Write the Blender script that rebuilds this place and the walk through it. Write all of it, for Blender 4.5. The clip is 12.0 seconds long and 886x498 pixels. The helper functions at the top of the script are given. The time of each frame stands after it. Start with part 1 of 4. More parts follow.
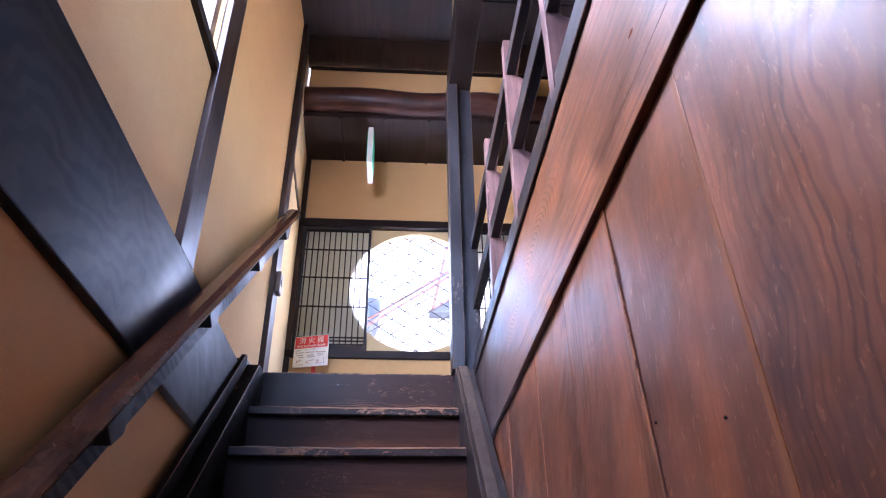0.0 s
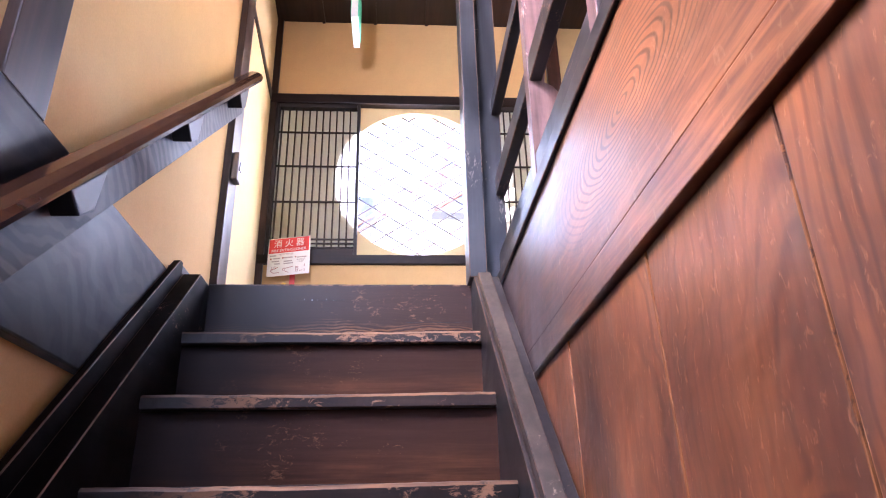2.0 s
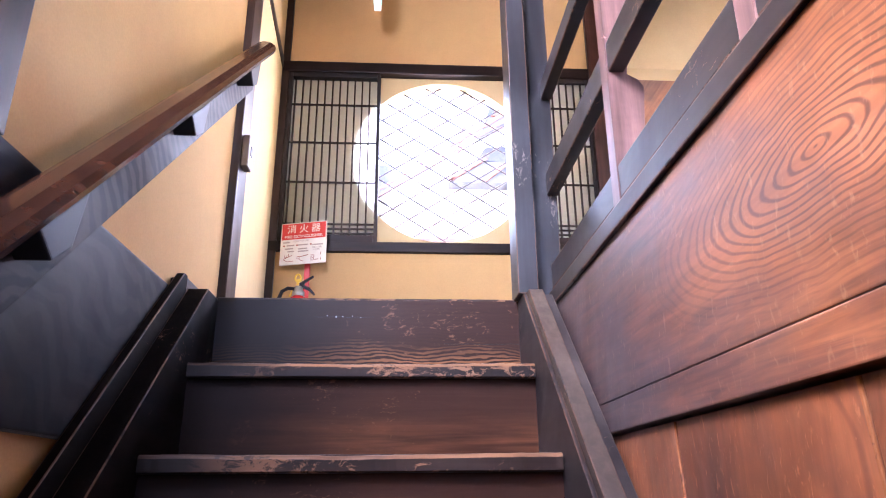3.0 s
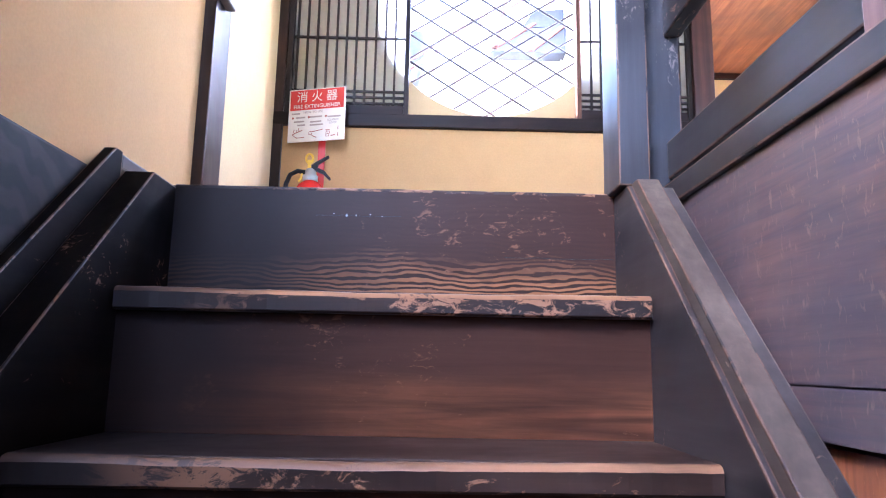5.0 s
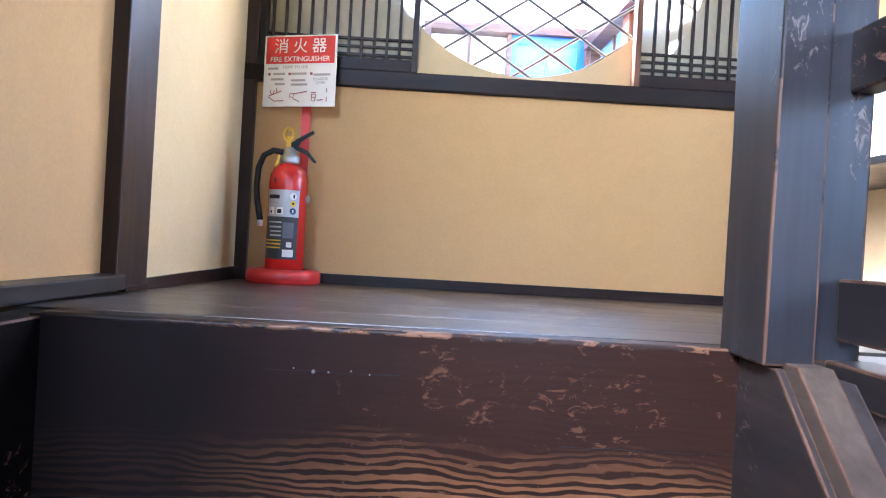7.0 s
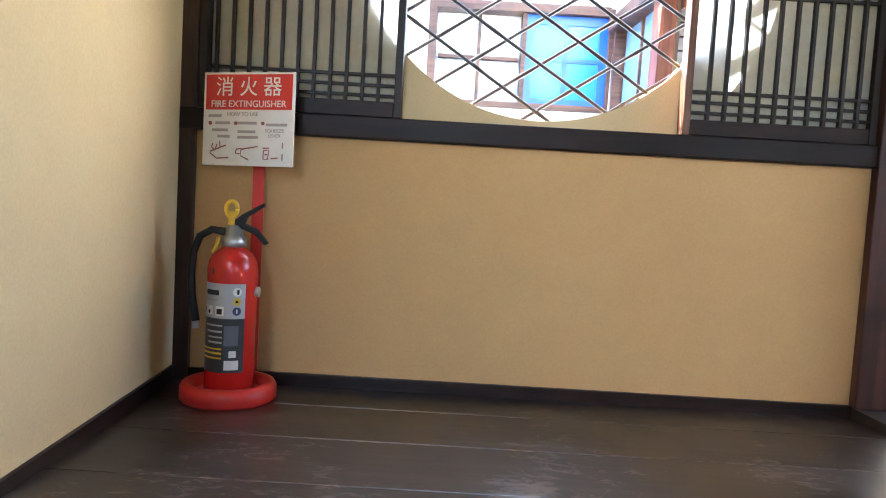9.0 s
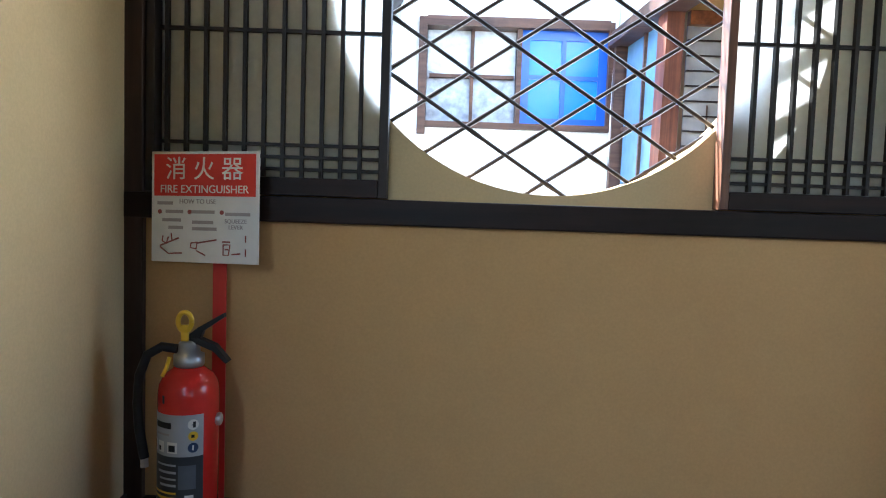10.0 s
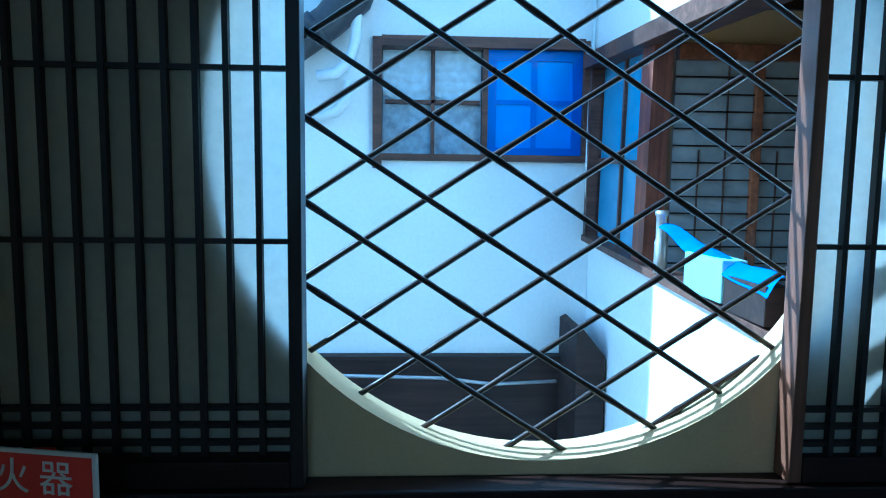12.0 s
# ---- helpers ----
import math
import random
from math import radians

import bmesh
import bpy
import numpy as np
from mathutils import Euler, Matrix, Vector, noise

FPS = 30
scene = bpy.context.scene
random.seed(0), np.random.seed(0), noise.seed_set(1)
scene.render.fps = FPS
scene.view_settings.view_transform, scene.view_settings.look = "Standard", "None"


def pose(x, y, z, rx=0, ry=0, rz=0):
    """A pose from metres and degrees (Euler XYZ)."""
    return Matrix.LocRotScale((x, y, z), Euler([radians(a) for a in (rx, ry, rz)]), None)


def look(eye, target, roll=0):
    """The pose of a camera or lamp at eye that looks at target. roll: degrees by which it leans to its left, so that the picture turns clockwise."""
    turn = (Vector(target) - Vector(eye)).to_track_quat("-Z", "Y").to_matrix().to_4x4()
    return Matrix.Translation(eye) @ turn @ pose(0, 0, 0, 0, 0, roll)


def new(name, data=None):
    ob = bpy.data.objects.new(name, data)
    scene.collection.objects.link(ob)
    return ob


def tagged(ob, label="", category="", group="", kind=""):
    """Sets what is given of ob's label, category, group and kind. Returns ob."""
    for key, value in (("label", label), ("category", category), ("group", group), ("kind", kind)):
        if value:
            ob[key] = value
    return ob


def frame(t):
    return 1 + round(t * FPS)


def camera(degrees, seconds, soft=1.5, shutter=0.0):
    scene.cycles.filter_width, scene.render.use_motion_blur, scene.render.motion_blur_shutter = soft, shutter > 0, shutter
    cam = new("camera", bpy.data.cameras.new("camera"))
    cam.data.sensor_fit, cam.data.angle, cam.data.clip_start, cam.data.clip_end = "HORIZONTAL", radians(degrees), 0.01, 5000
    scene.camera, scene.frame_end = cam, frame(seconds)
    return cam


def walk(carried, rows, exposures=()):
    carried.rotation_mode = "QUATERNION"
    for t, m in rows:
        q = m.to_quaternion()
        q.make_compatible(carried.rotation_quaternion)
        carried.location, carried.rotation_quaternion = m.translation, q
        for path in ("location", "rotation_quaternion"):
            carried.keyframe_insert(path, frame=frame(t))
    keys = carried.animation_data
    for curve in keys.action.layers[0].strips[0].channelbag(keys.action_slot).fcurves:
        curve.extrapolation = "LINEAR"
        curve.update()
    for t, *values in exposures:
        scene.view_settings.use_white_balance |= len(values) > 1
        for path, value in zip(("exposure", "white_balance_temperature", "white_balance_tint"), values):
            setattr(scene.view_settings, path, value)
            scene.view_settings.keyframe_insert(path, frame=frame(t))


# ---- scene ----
cam = camera(66.0, 12.0, 1.1)
PATH = [
    (0, (0.042, 0.015, 0.874), (0.173, 1.724, 1.905), -0.8),
    (0.5, (0.031, 0.302, 0.79), (0.174, 2.052, 1.746), -0.9),
    (1, (0.003, 0.577, 1.01), (0.153, 2.353, 1.917), -1.1),
    (1.5, (0.051, 0.785, 1.067), (0.197, 2.59, 1.915), -1.3),
    (2, (0.066, 0.915, 1.232), (0.2, 2.749, 2.019), -1.4),
    (2.5, (-0.023, 1.067, 1.313), (0.106, 2.928, 2.036), -1.0),
    (2.7, (-0.045, 1.1, 1.404), (0.084, 2.968, 2.104), -0.8),
    (4.3, (0.111, 1.559, 1.655), (0.149, 3.5, 2.137), 1.0),
    (4.5, (0.07, 1.607, 1.643), (0.118, 3.557, 2.083), 1.1),
    (5, (-0.049, 1.826, 1.72), (-0.022, 3.797, 2.058), 1.1),
    (5.5, (-0.034, 1.921, 1.833), (-0.006, 3.91, 2.045), 1.8),
    (6, (0.013, 2.055, 2.013), (0.017, 4.051, 2.138), 2.2),
    (6.5, (-0.01, 2.168, 2.04), (-0.01, 4.167, 2.098), 2.5),
    (7, (-0.085, 2.33, 2.207), (-0.056, 4.33, 2.2), 3.3),
    (7.5, (-0.038, 2.435, 2.269), (-0.004, 4.434, 2.217), 4.0),
    (7.7, (-0.014, 2.502, 2.342), (0.018, 4.501, 2.274), 4.1),
    (9.3, (-0.039, 2.932, 2.62), (-0.052, 4.928, 2.486), 3.2),
    (9.5, (-0.04, 3.008, 2.665), (-0.021, 5.005, 2.571), 2.7),
    (10, (-0.047, 3.124, 2.779), (-0.045, 5.12, 2.648), 1.9),
    (10.5, (-0.107, 3.26, 2.964), (-0.082, 5.254, 2.812), 1.6),
    (11, (-0.082, 3.358, 3.039), (-0.018, 5.35, 2.873), 1.4),
    (11.5, (-0.004, 3.494, 3.208), (0.082, 5.484, 3.023), 1.1),
    (12, (-0.021, 3.659, 3.247), (0.078, 5.645, 3.037), 0.7),
]
EXPOSURES = [(0.0, 4.65, 5300, 33), (1.0, 5.2, 5600, 33), (2.5, 5.3, 5900, 37), (4.4, 5.15, 5700, 33), (5.5, 5.5, 5000, 28), (6.5, 5.05, 5300, 24), (7.4, 4.8, 5450, 18),
             (9.4, 3.85, 5900, 13), (10.0, 3.15, 5600, 10), (10.5, 2.75, 5300, 7), (11.2, 2.15, 5000, 3), (11.5, 1.8, 4650, 0), (12.0, 1.25, 3750, -13)]
walk(cam, [(t, look(eye, target, roll)) for t, eye, target, roll in PATH], EXPOSURES)

# ---- world, sun and window light ----
world = bpy.data.worlds.new("sky")
scene.world = world
world.use_nodes = True
wn = world.node_tree.nodes
sky = wn.new("ShaderNodeTexSky")
sky.sky_type, sky.sun_disc = "NISHITA", False
SUN_WAY = Vector((0.72, -0.20, -0.62)).normalized()
sky.sun_elevation = math.asin(-SUN_WAY.z)
sky.sun_rotation = math.atan2(-SUN_WAY.x, -SUN_WAY.y)
world.node_tree.links.new(sky.outputs[0], wn["Background"].inputs[0])
wn["Background"].inputs[1].default_value = 0.15
sun_data = bpy.data.lights.new("sun", "SUN")
sun_data.energy, sun_data.angle, sun_data.color = 4.5, radians(0.5), (1.0, 0.97, 0.92)
sun = new("sun", sun_data)
sun.matrix_world = look((-6, -9, 12), Vector((-6, -9, 12)) + SUN_WAY)


def window_lamp(name, eye, target, w, h, watts, colour):
    d = bpy.data.lights.new(name, "AREA")
    d.shape, d.size, d.size_y, d.energy, d.color = "RECTANGLE", w, h, watts, colour
    ob = new(name, d)
    ob.matrix_world = look(eye, target)
    return ob


# daylight through the side, hall, round and wing windows; the other lamps are unseen fill
window_lamp("side_window_light", (-0.80, 1.30, 3.50), (0.4, 1.75, 2.75), 1.3, 1.0, 9.0, (0.74, 0.87, 1.0))
# fill at an unseen gap added in the hall wall
window_lamp("hall_fill_light", (2.93, -0.9, 3.3), (0.3, 2.2, 2.7), 2.4, 0.85, 0.16, (1.0, 0.90, 0.76))
window_lamp("hall_window_light", (2.93, 3.9, 3.32), (-0.7, 3.9, 2.7), 1.1, 0.7, 0.22, (1.0, 0.88, 0.70))
# fill added high behind the stairs to brighten the risers; no window known
window_lamp("back_fill_light", (-0.1, -2.62, 3.6), (-0.1, 3.0, 1.9), 0.8, 1.0, 0.08, (0.80, 0.90, 1.0))
window_lamp("round_window_light", (0.19, 4.80, 3.31), (0.19, 2.0, 2.75), 0.85, 0.85, 0.75, (0.52, 0.77, 1.0))
# fill added low behind the path's start, at an assumed, unseen entrance
window_lamp("lower_fill_light", (0.0, -2.3, 0.75), (0.0, 2.0, 1.3), 1.6, 2.0, 0.10, (1.0, 0.93, 0.84))
window_lamp("wing_window_light", (1.335, 6.44, 3.33), (2.3, 6.2, 3.1), 1.3, 0.9, 0.08, (0.92, 0.97, 1.0))

# ---- materials ----


def material(name):
    m = bpy.data.materials.new(name)
    m.use_nodes = True
    nt = m.node_tree
    return m, nt.nodes, nt.links, nt.nodes["Principled BSDF"]


def ramp(nodes, stops):
    r = nodes.new("ShaderNodeValToRGB")
    els = r.color_ramp.elements
    while len(els) < len(stops):
        els.new(0.5)
    for e, (p, c) in zip(els, stops):
        e.position, e.color = p, (*c, 1) if len(c) == 3 else c
    return r


def mapped(nodes, links, scale, loc=(0, 0, 0), rot=(0, 0, 0)):
    tc, mp = nodes.new("ShaderNodeTexCoord"), nodes.new("ShaderNodeMapping")
    mp.inputs["Scale"].default_value, mp.inputs["Location"].default_value = scale, loc
    mp.inputs["Rotation"].default_value = [radians(a) for a in rot]
    links.new(tc.outputs["Object"], mp.inputs[0])
    return mp


def noise_tex(nodes, links, vec, scale, detail=6.0, distortion=0.0, rough=0.6):
    n = nodes.new("ShaderNodeTexNoise")
    n.inputs["Scale"].default_value, n.inputs["Detail"].default_value = scale, detail
    n.inputs["Distortion"].default_value, n.inputs["Roughness"].default_value = distortion, rough
    links.new(vec.outputs[0], n.inputs["Vector"])
    return n


def mix(nodes, links, fac, a, b, blend="MIX"):
    m = nodes.new("ShaderNodeMix")
    m.data_type, m.blend_type = "RGBA", blend
    for socket, v in ((m.inputs[0], fac), (m.inputs[6], a), (m.inputs[7], b)):
        if hasattr(v, "links"):
            links.new(v, socket)
        elif isinstance(v, (int, float)):
            socket.default_value = v
        else:
            socket.default_value = (*v, 1)
    return m.outputs[2]


def wood(name, pale, deep, axis="y", rough=0.35, wear=0.0, worn=(0.42, 0.22, 0.11), bump=0.25, grain=1.0, rings=None, scratch=0.0, bands=None, fade=None, ripple=0.0, fine_wear=1.0, spec=0.35, stops=(0.28, 0.72), sparse=None, blotch=None, shaded_end=None, knot=None):
    """Timber with grain along an axis, pores, stains and patches where the finish is worn through."""
    m, nodes, links, b = material(name)
    long, across = 0.5 * grain, 9.0 * grain
    sc = {"x": (long, across, across), "y": (across, long, across), "z": (across, across, long)}[axis]
    vec = mapped(nodes, links, sc)
    fine = noise_tex(nodes, links, vec, 5.0, 8, 0.6, 0.7)
    if rings:
        rv = mapped(nodes, links, rings[0], rings[1])
        wob = noise_tex(nodes, links, mapped(nodes, links, (1, 1, 1)), 2.2, 3, 0.4)
        add = nodes.new("ShaderNodeVectorMath")
        add.operation = "MULTIPLY_ADD"
        links.new(wob.outputs["Color"], add.inputs[0])
        add.inputs[1].default_value = (0.07, 0.07, 0.07) if knot else (0.28, 0.28, 0.28)
        links.new(rv.outputs[0], add.inputs[2])
        wv = nodes.new("ShaderNodeTexWave")
        wv.wave_type, wv.rings_direction = "RINGS", "X"
        wv.inputs["Scale"].default_value, wv.inputs["Distortion"].default_value = rings[2], 1.2 if knot else 2.5
        wv.inputs["Detail"].default_value, wv.inputs["Detail Scale"].default_value = 3, 1.2
        links.new(add.outputs[0], wv.inputs["Vector"])
        figure = wv.outputs["Fac"]
    elif bands:
        wv = nodes.new("ShaderNodeTexWave")
        wv.wave_type, wv.bands_direction = "BANDS", bands[0]
        wv.inputs["Scale"].default_value, wv.inputs["Distortion"].default_value = bands[1], bands[2]
        wv.inputs["Detail"].default_value, wv.inputs["Detail Scale"].default_value = 3, bands[3]
        links.new(mapped(nodes, links, bands[4]).outputs[0], wv.inputs["Vector"])
        figure = wv.outputs["Fac"]
    else:
        wv = noise_tex(nodes, links, vec, 1.3, 4, 1.6, 0.5)
        figure = wv.outputs["Fac"]
    r1 = ramp(nodes, [(stops[0], deep), (stops[1], pale)])
    links.new(figure, r1.inputs[0])
    ground = r1.outputs[0]
    if knot:
        # the rings are strong round the knot and die out away from it
        ln = nodes.new("ShaderNodeVectorMath")
        ln.operation = "LENGTH"
        links.new(add.outputs[0], ln.inputs[0])
        km = nodes.new("ShaderNodeMapRange")
        km.inputs["From Min"].default_value, km.inputs["From Max"].default_value = knot
        links.new(ln.outputs["Value"], km.inputs["Value"])
        soft_figure = noise_tex(nodes, links, mapped(nodes, links, (1, 0.5, 7)), 9.0, 4, 0.9, 0.5)
        kr = ramp(nodes, [(0.30, deep), (0.62, pale)])
        links.new(soft_figure.outputs["Fac"], kr.inputs[0])
        ground = mix(nodes, links, km.outputs[0], ground, kr.outputs[0])
    if sparse:
        # the figure shows only here and there
        sm = noise_tex(nodes, links, mapped(nodes, links, sparse[0], (4, 9, 6)), 1.0, 3, 0.5)
        sr = ramp(nodes, [(sparse[1], (0, 0, 0)), (sparse[1] + 0.2, (0.9, 0.9, 0.9))])
        links.new(sm.outputs["Fac"], sr.inputs[0])
        ground = mix(nodes, links, sr.outputs[0], ground, pale)
    r2 = ramp(nodes, [(0.30, (0.45, 0.42, 0.40)), (0.70, (1, 1, 1))])
    links.new(fine.outputs["Fac"], r2.inputs[0])
    col = mix(nodes, links, 0.75, ground, r2.outputs[0], "MULTIPLY")
    stain = noise_tex(nodes, links, mapped(nodes, links, (1, 1, 1), (3, 7, 2)), 2.3, 5, 0.8)
    r3 = ramp(nodes, [(0.36, (0.42, 0.40, 0.42)), (0.62, (1.08, 1.04, 1.0))])
    links.new(stain.outputs["Fac"], r3.inputs[0])
    col = mix(nodes, links, 0.8, col, r3.outputs[0], "MULTIPLY")
    if blotch:
        bn = noise_tex(nodes, links, mapped(nodes, links, blotch[1], blotch[3]), 2.6, 6, 0.25, 0.62)
        br = ramp(nodes, [(blotch[2] - 0.04, (0, 0, 0)), (blotch[2] + 0.30, (0.85, 0.85, 0.85))])
        links.new(bn.outputs["Fac"], br.inputs[0])
        col = mix(nodes, links, br.outputs[0], col, mix(nodes, links, 1.0, r2.outputs[0], blotch[0], "MULTIPLY"))
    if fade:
        # a second, darker colour that takes over along one axis with a ragged border
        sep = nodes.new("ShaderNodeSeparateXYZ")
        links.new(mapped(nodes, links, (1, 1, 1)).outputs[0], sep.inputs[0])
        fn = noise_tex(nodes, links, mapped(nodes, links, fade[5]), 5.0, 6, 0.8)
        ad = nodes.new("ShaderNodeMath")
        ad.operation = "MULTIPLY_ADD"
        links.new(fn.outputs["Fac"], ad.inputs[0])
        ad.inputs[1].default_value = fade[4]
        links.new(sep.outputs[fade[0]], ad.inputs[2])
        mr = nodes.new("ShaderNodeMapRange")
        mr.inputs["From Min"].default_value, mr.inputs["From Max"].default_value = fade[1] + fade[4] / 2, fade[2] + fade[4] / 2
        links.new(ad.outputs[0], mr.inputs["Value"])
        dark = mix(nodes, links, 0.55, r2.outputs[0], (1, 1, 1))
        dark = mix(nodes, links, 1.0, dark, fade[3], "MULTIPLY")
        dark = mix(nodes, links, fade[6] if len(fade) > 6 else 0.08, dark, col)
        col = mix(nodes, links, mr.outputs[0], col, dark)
    if wear:
        stretch = {"x": (0.55, 1, 1), "y": (1, 0.55, 1), "z": (1, 1, 0.55)}[axis]
        wn1 = noise_tex(nodes, links, mapped(nodes, links, stretch, (1.3, 4.1, 0.7)), 26 * fine_wear, 8, 0.9, 0.72)
        wn2 = noise_tex(nodes, links, mapped(nodes, links, (1, 1, 1), (5, 1, 9)), 3.0, 3)
        su = nodes.new("ShaderNodeMath")
        su.operation = "MULTIPLY"
        links.new(wn1.outputs["Fac"], su.inputs[0])
        links.new(wn2.outputs["Fac"], su.inputs[1])
        cut = 0.46 - 0.30 * wear
        rw = ramp(nodes, [(cut, (0, 0, 0)), (cut + 0.035, (1, 1, 1))])
        links.new(su.outputs[0], rw.inputs[0])
        amount = rw.outputs[0]
        if shaded_end:
            # shade on the left painted in: near-black colour, and the wear patches stop
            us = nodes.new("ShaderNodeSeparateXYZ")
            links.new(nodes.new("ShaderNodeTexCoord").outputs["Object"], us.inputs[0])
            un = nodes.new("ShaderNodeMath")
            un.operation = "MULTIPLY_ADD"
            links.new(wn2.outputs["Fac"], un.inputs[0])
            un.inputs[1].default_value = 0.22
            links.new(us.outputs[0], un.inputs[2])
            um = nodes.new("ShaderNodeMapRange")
            um.inputs["From Min"].default_value, um.inputs["From Max"].default_value = shaded_end[0] + 0.11, shaded_end[1] + 0.11
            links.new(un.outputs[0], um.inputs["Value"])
            col = mix(nodes, links, um.outputs[0], mix(nodes, links, 0.08, shaded_end[2], col), col)
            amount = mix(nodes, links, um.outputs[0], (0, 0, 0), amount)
        col = mix(nodes, links, amount, col, worn)
    if scratch:
        sv = noise_tex(nodes, links, mapped(nodes, links, (85, 60, 26), (2, 2, 8), (24, 0, 0)), 1.6, 4, 0.8, 0.55)
        rs = ramp(nodes, [(0.60, (0, 0, 0)), (0.72, (scratch,) * 3)])
        links.new(sv.outputs["Fac"], rs.inputs[0])
        col = mix(nodes, links, rs.outputs[0], col, worn)
    links.new(col, b.inputs["Base Color"])
    b.inputs["Specular IOR Level"].default_value = spec
    rr = ramp(nodes, [(0.25, (rough * 0.75,) * 3), (0.75, (min(1, rough * 1.45),) * 3)])
    links.new(stain.outputs["Fac"], rr.inputs[0])
    links.new(rr.outputs[0], b.inputs["Roughness"])
    bp = nodes.new("ShaderNodeBump")
    bp.inputs["Strength"].default_value, bp.inputs["Distance"].default_value = bump, 0.004
    links.new(col, bp.inputs["Height"])
    if ripple:
        rp = noise_tex(nodes, links, mapped(nodes, links, (1, 1, 1), (6, 2, 4)), 7.0, 2, 0.6, 0.4)
        b2 = nodes.new("ShaderNodeBump")
        b2.inputs["Strength"].default_value, b2.inputs["Distance"].default_value = ripple, 0.03
        links.new(rp.outputs["Fac"], b2.inputs["Height"])
        links.new(b2.outputs[0], bp.inputs["Normal"])
    links.new(bp.outputs[0], b.inputs["Normal"])
    return m


def plain(name, colour, rough=0.5, metal=0.0, var=0.12, scale=30.0, bump=0.1, spec=0.5):
    m, nodes, links, b = material(name)
    n1 = noise_tex(nodes, links, mapped(nodes, links, (1, 1, 1)), scale, 6)
    n2 = noise_tex(nodes, links, mapped(nodes, links, (1, 1, 1), (2, 3, 1)), scale * 0.07, 4, 0.5)
    lo, hi = [c * (1 - var) for c in colour], [min(1, c * (1 + var)) for c in colour]
    r1, r2 = ramp(nodes, [(0.3, lo), (0.7, hi)]), ramp(nodes, [(0.3, (1 - var,) * 3), (0.7, (1, 1, 1))])
    links.new(n1.outputs["Fac"], r1.inputs[0])
    links.new(n2.outputs["Fac"], r2.inputs[0])
    links.new(mix(nodes, links, 1.0, r1.outputs[0], r2.outputs[0], "MULTIPLY"), b.inputs["Base Color"])
    b.inputs["Roughness"].default_value, b.inputs["Metallic"].default_value = rough, metal
    b.inputs["Specular IOR Level"].default_value = spec
    bp = nodes.new("ShaderNodeBump")
    bp.inputs["Strength"].default_value, bp.inputs["Distance"].default_value = bump, 0.002
    links.new(n1.outputs["Fac"], bp.inputs["Height"])
    links.new(bp.outputs[0], b.inputs["Normal"])
    return m


PLASTER = plain("ochre_plaster", (0.54, 0.325, 0.137), 0.9, var=0.05, scale=150, bump=0.06, spec=0.15)
PLASTER_PALE = plain("pale_plaster", (0.60, 0.44, 0.23), 0.9, var=0.05, scale=150, bump=0.06, spec=0.15)
WHITE_WALL = plain("white_limewash", (0.80, 0.82, 0.80), 0.9, var=0.04, scale=40, spec=0.1)
BEAM = wood("dark_beam_wood", (0.036, 0.017, 0.012), (0.011, 0.006, 0.005), "y", 0.39, bump=0.3)
BEAM_X = wood("dark_beam_wood_x", (0.036, 0.017, 0.012), (0.011, 0.006, 0.005), "x", 0.40, bump=0.3, spec=0.2)
BEAM_Z = wood("dark_post_wood", (0.070, 0.036, 0.025), (0.022, 0.012, 0.009), "z", 0.38, bump=0.3)
# bluish base carries the window's blue gloss as colour
POST_WORN = wood("worn_dark_post", (0.042, 0.040, 0.047), (0.015, 0.014, 0.017), "z", 0.36, spec=0.5, fine_wear=2.6, wear=0.405, worn=(0.15, 0.115, 0.098), bump=0.3)
RAIL_WORN = wood("worn_dark_rail", (0.038, 0.031, 0.032), (0.013, 0.010, 0.011), "y", 0.38, spec=0.5, fine_wear=2.0, wear=0.36, worn=(0.26, 0.13, 0.075))
TREAD = wood("dark_tread_wood", (0.0960, 0.0512, 0.0352), (0.0288, 0.0160, 0.0128), "x", 0.42, wear=0.38, worn=(0.15, 0.085, 0.052), spec=0.2, fine_wear=1.6, shaded_end=(-0.44, -0.06, (0.009, 0.006, 0.0055)))
RISER = wood("dark_riser_wood", (0.2025, 0.0750, 0.0330), (0.0675, 0.0255, 0.0150), "x", 0.45, wear=0.40, worn=(0.15, 0.068, 0.033), bump=0.35, fine_wear=3.0, grain=1.6, fade=(2, 0.030, 0.120, (0.050, 0.021, 0.014), 0.08, (0.7, 1, 2)), spec=0.10, shaded_end=(-0.44, -0.06, (0.009, 0.006, 0.0055)))
RISER_TOP = wood("worn_riser_wood", (0.34, 0.150, 0.062), (0.040, 0.017, 0.011), "x", 0.45, wear=0.35, worn=(0.15, 0.066, 0.032), bump=0.5, bands=("Z", 30.0, 17.0, 0.45, (0.42, 1, 1)), stops=(0.30, 0.62), fade=(2, 0.050, 0.110, (0.044, 0.018, 0.012), 0.13, (0.8, 1, 2.2), 0.015), fine_wear=2.4, spec=0.2, shaded_end=(-0.42, -0.02, (0.009, 0.006, 0.0055)))
EDGE = wood("worn_tread_edge", (0.0600, 0.0300, 0.0195), (0.0150, 0.0090, 0.0075), "x", 0.42, wear=0.69, worn=(0.30, 0.145, 0.075), bump=0.5, fine_wear=1.8, shaded_end=(-0.48, -0.16, (0.009, 0.006, 0.0055)))
# fade darkens the bare strip towards its left end
EDGE_TOP = wood("bare_tread_edge", (0.40, 0.195, 0.090), (0.2040, 0.0960, 0.0516), "x", 0.5, wear=0.57, worn=(0.034, 0.018, 0.012), bump=0.4, fine_wear=1.5, fade=(0, -0.30, -0.52, (0.030, 0.016, 0.011), 0.25, (1, 1, 1)))
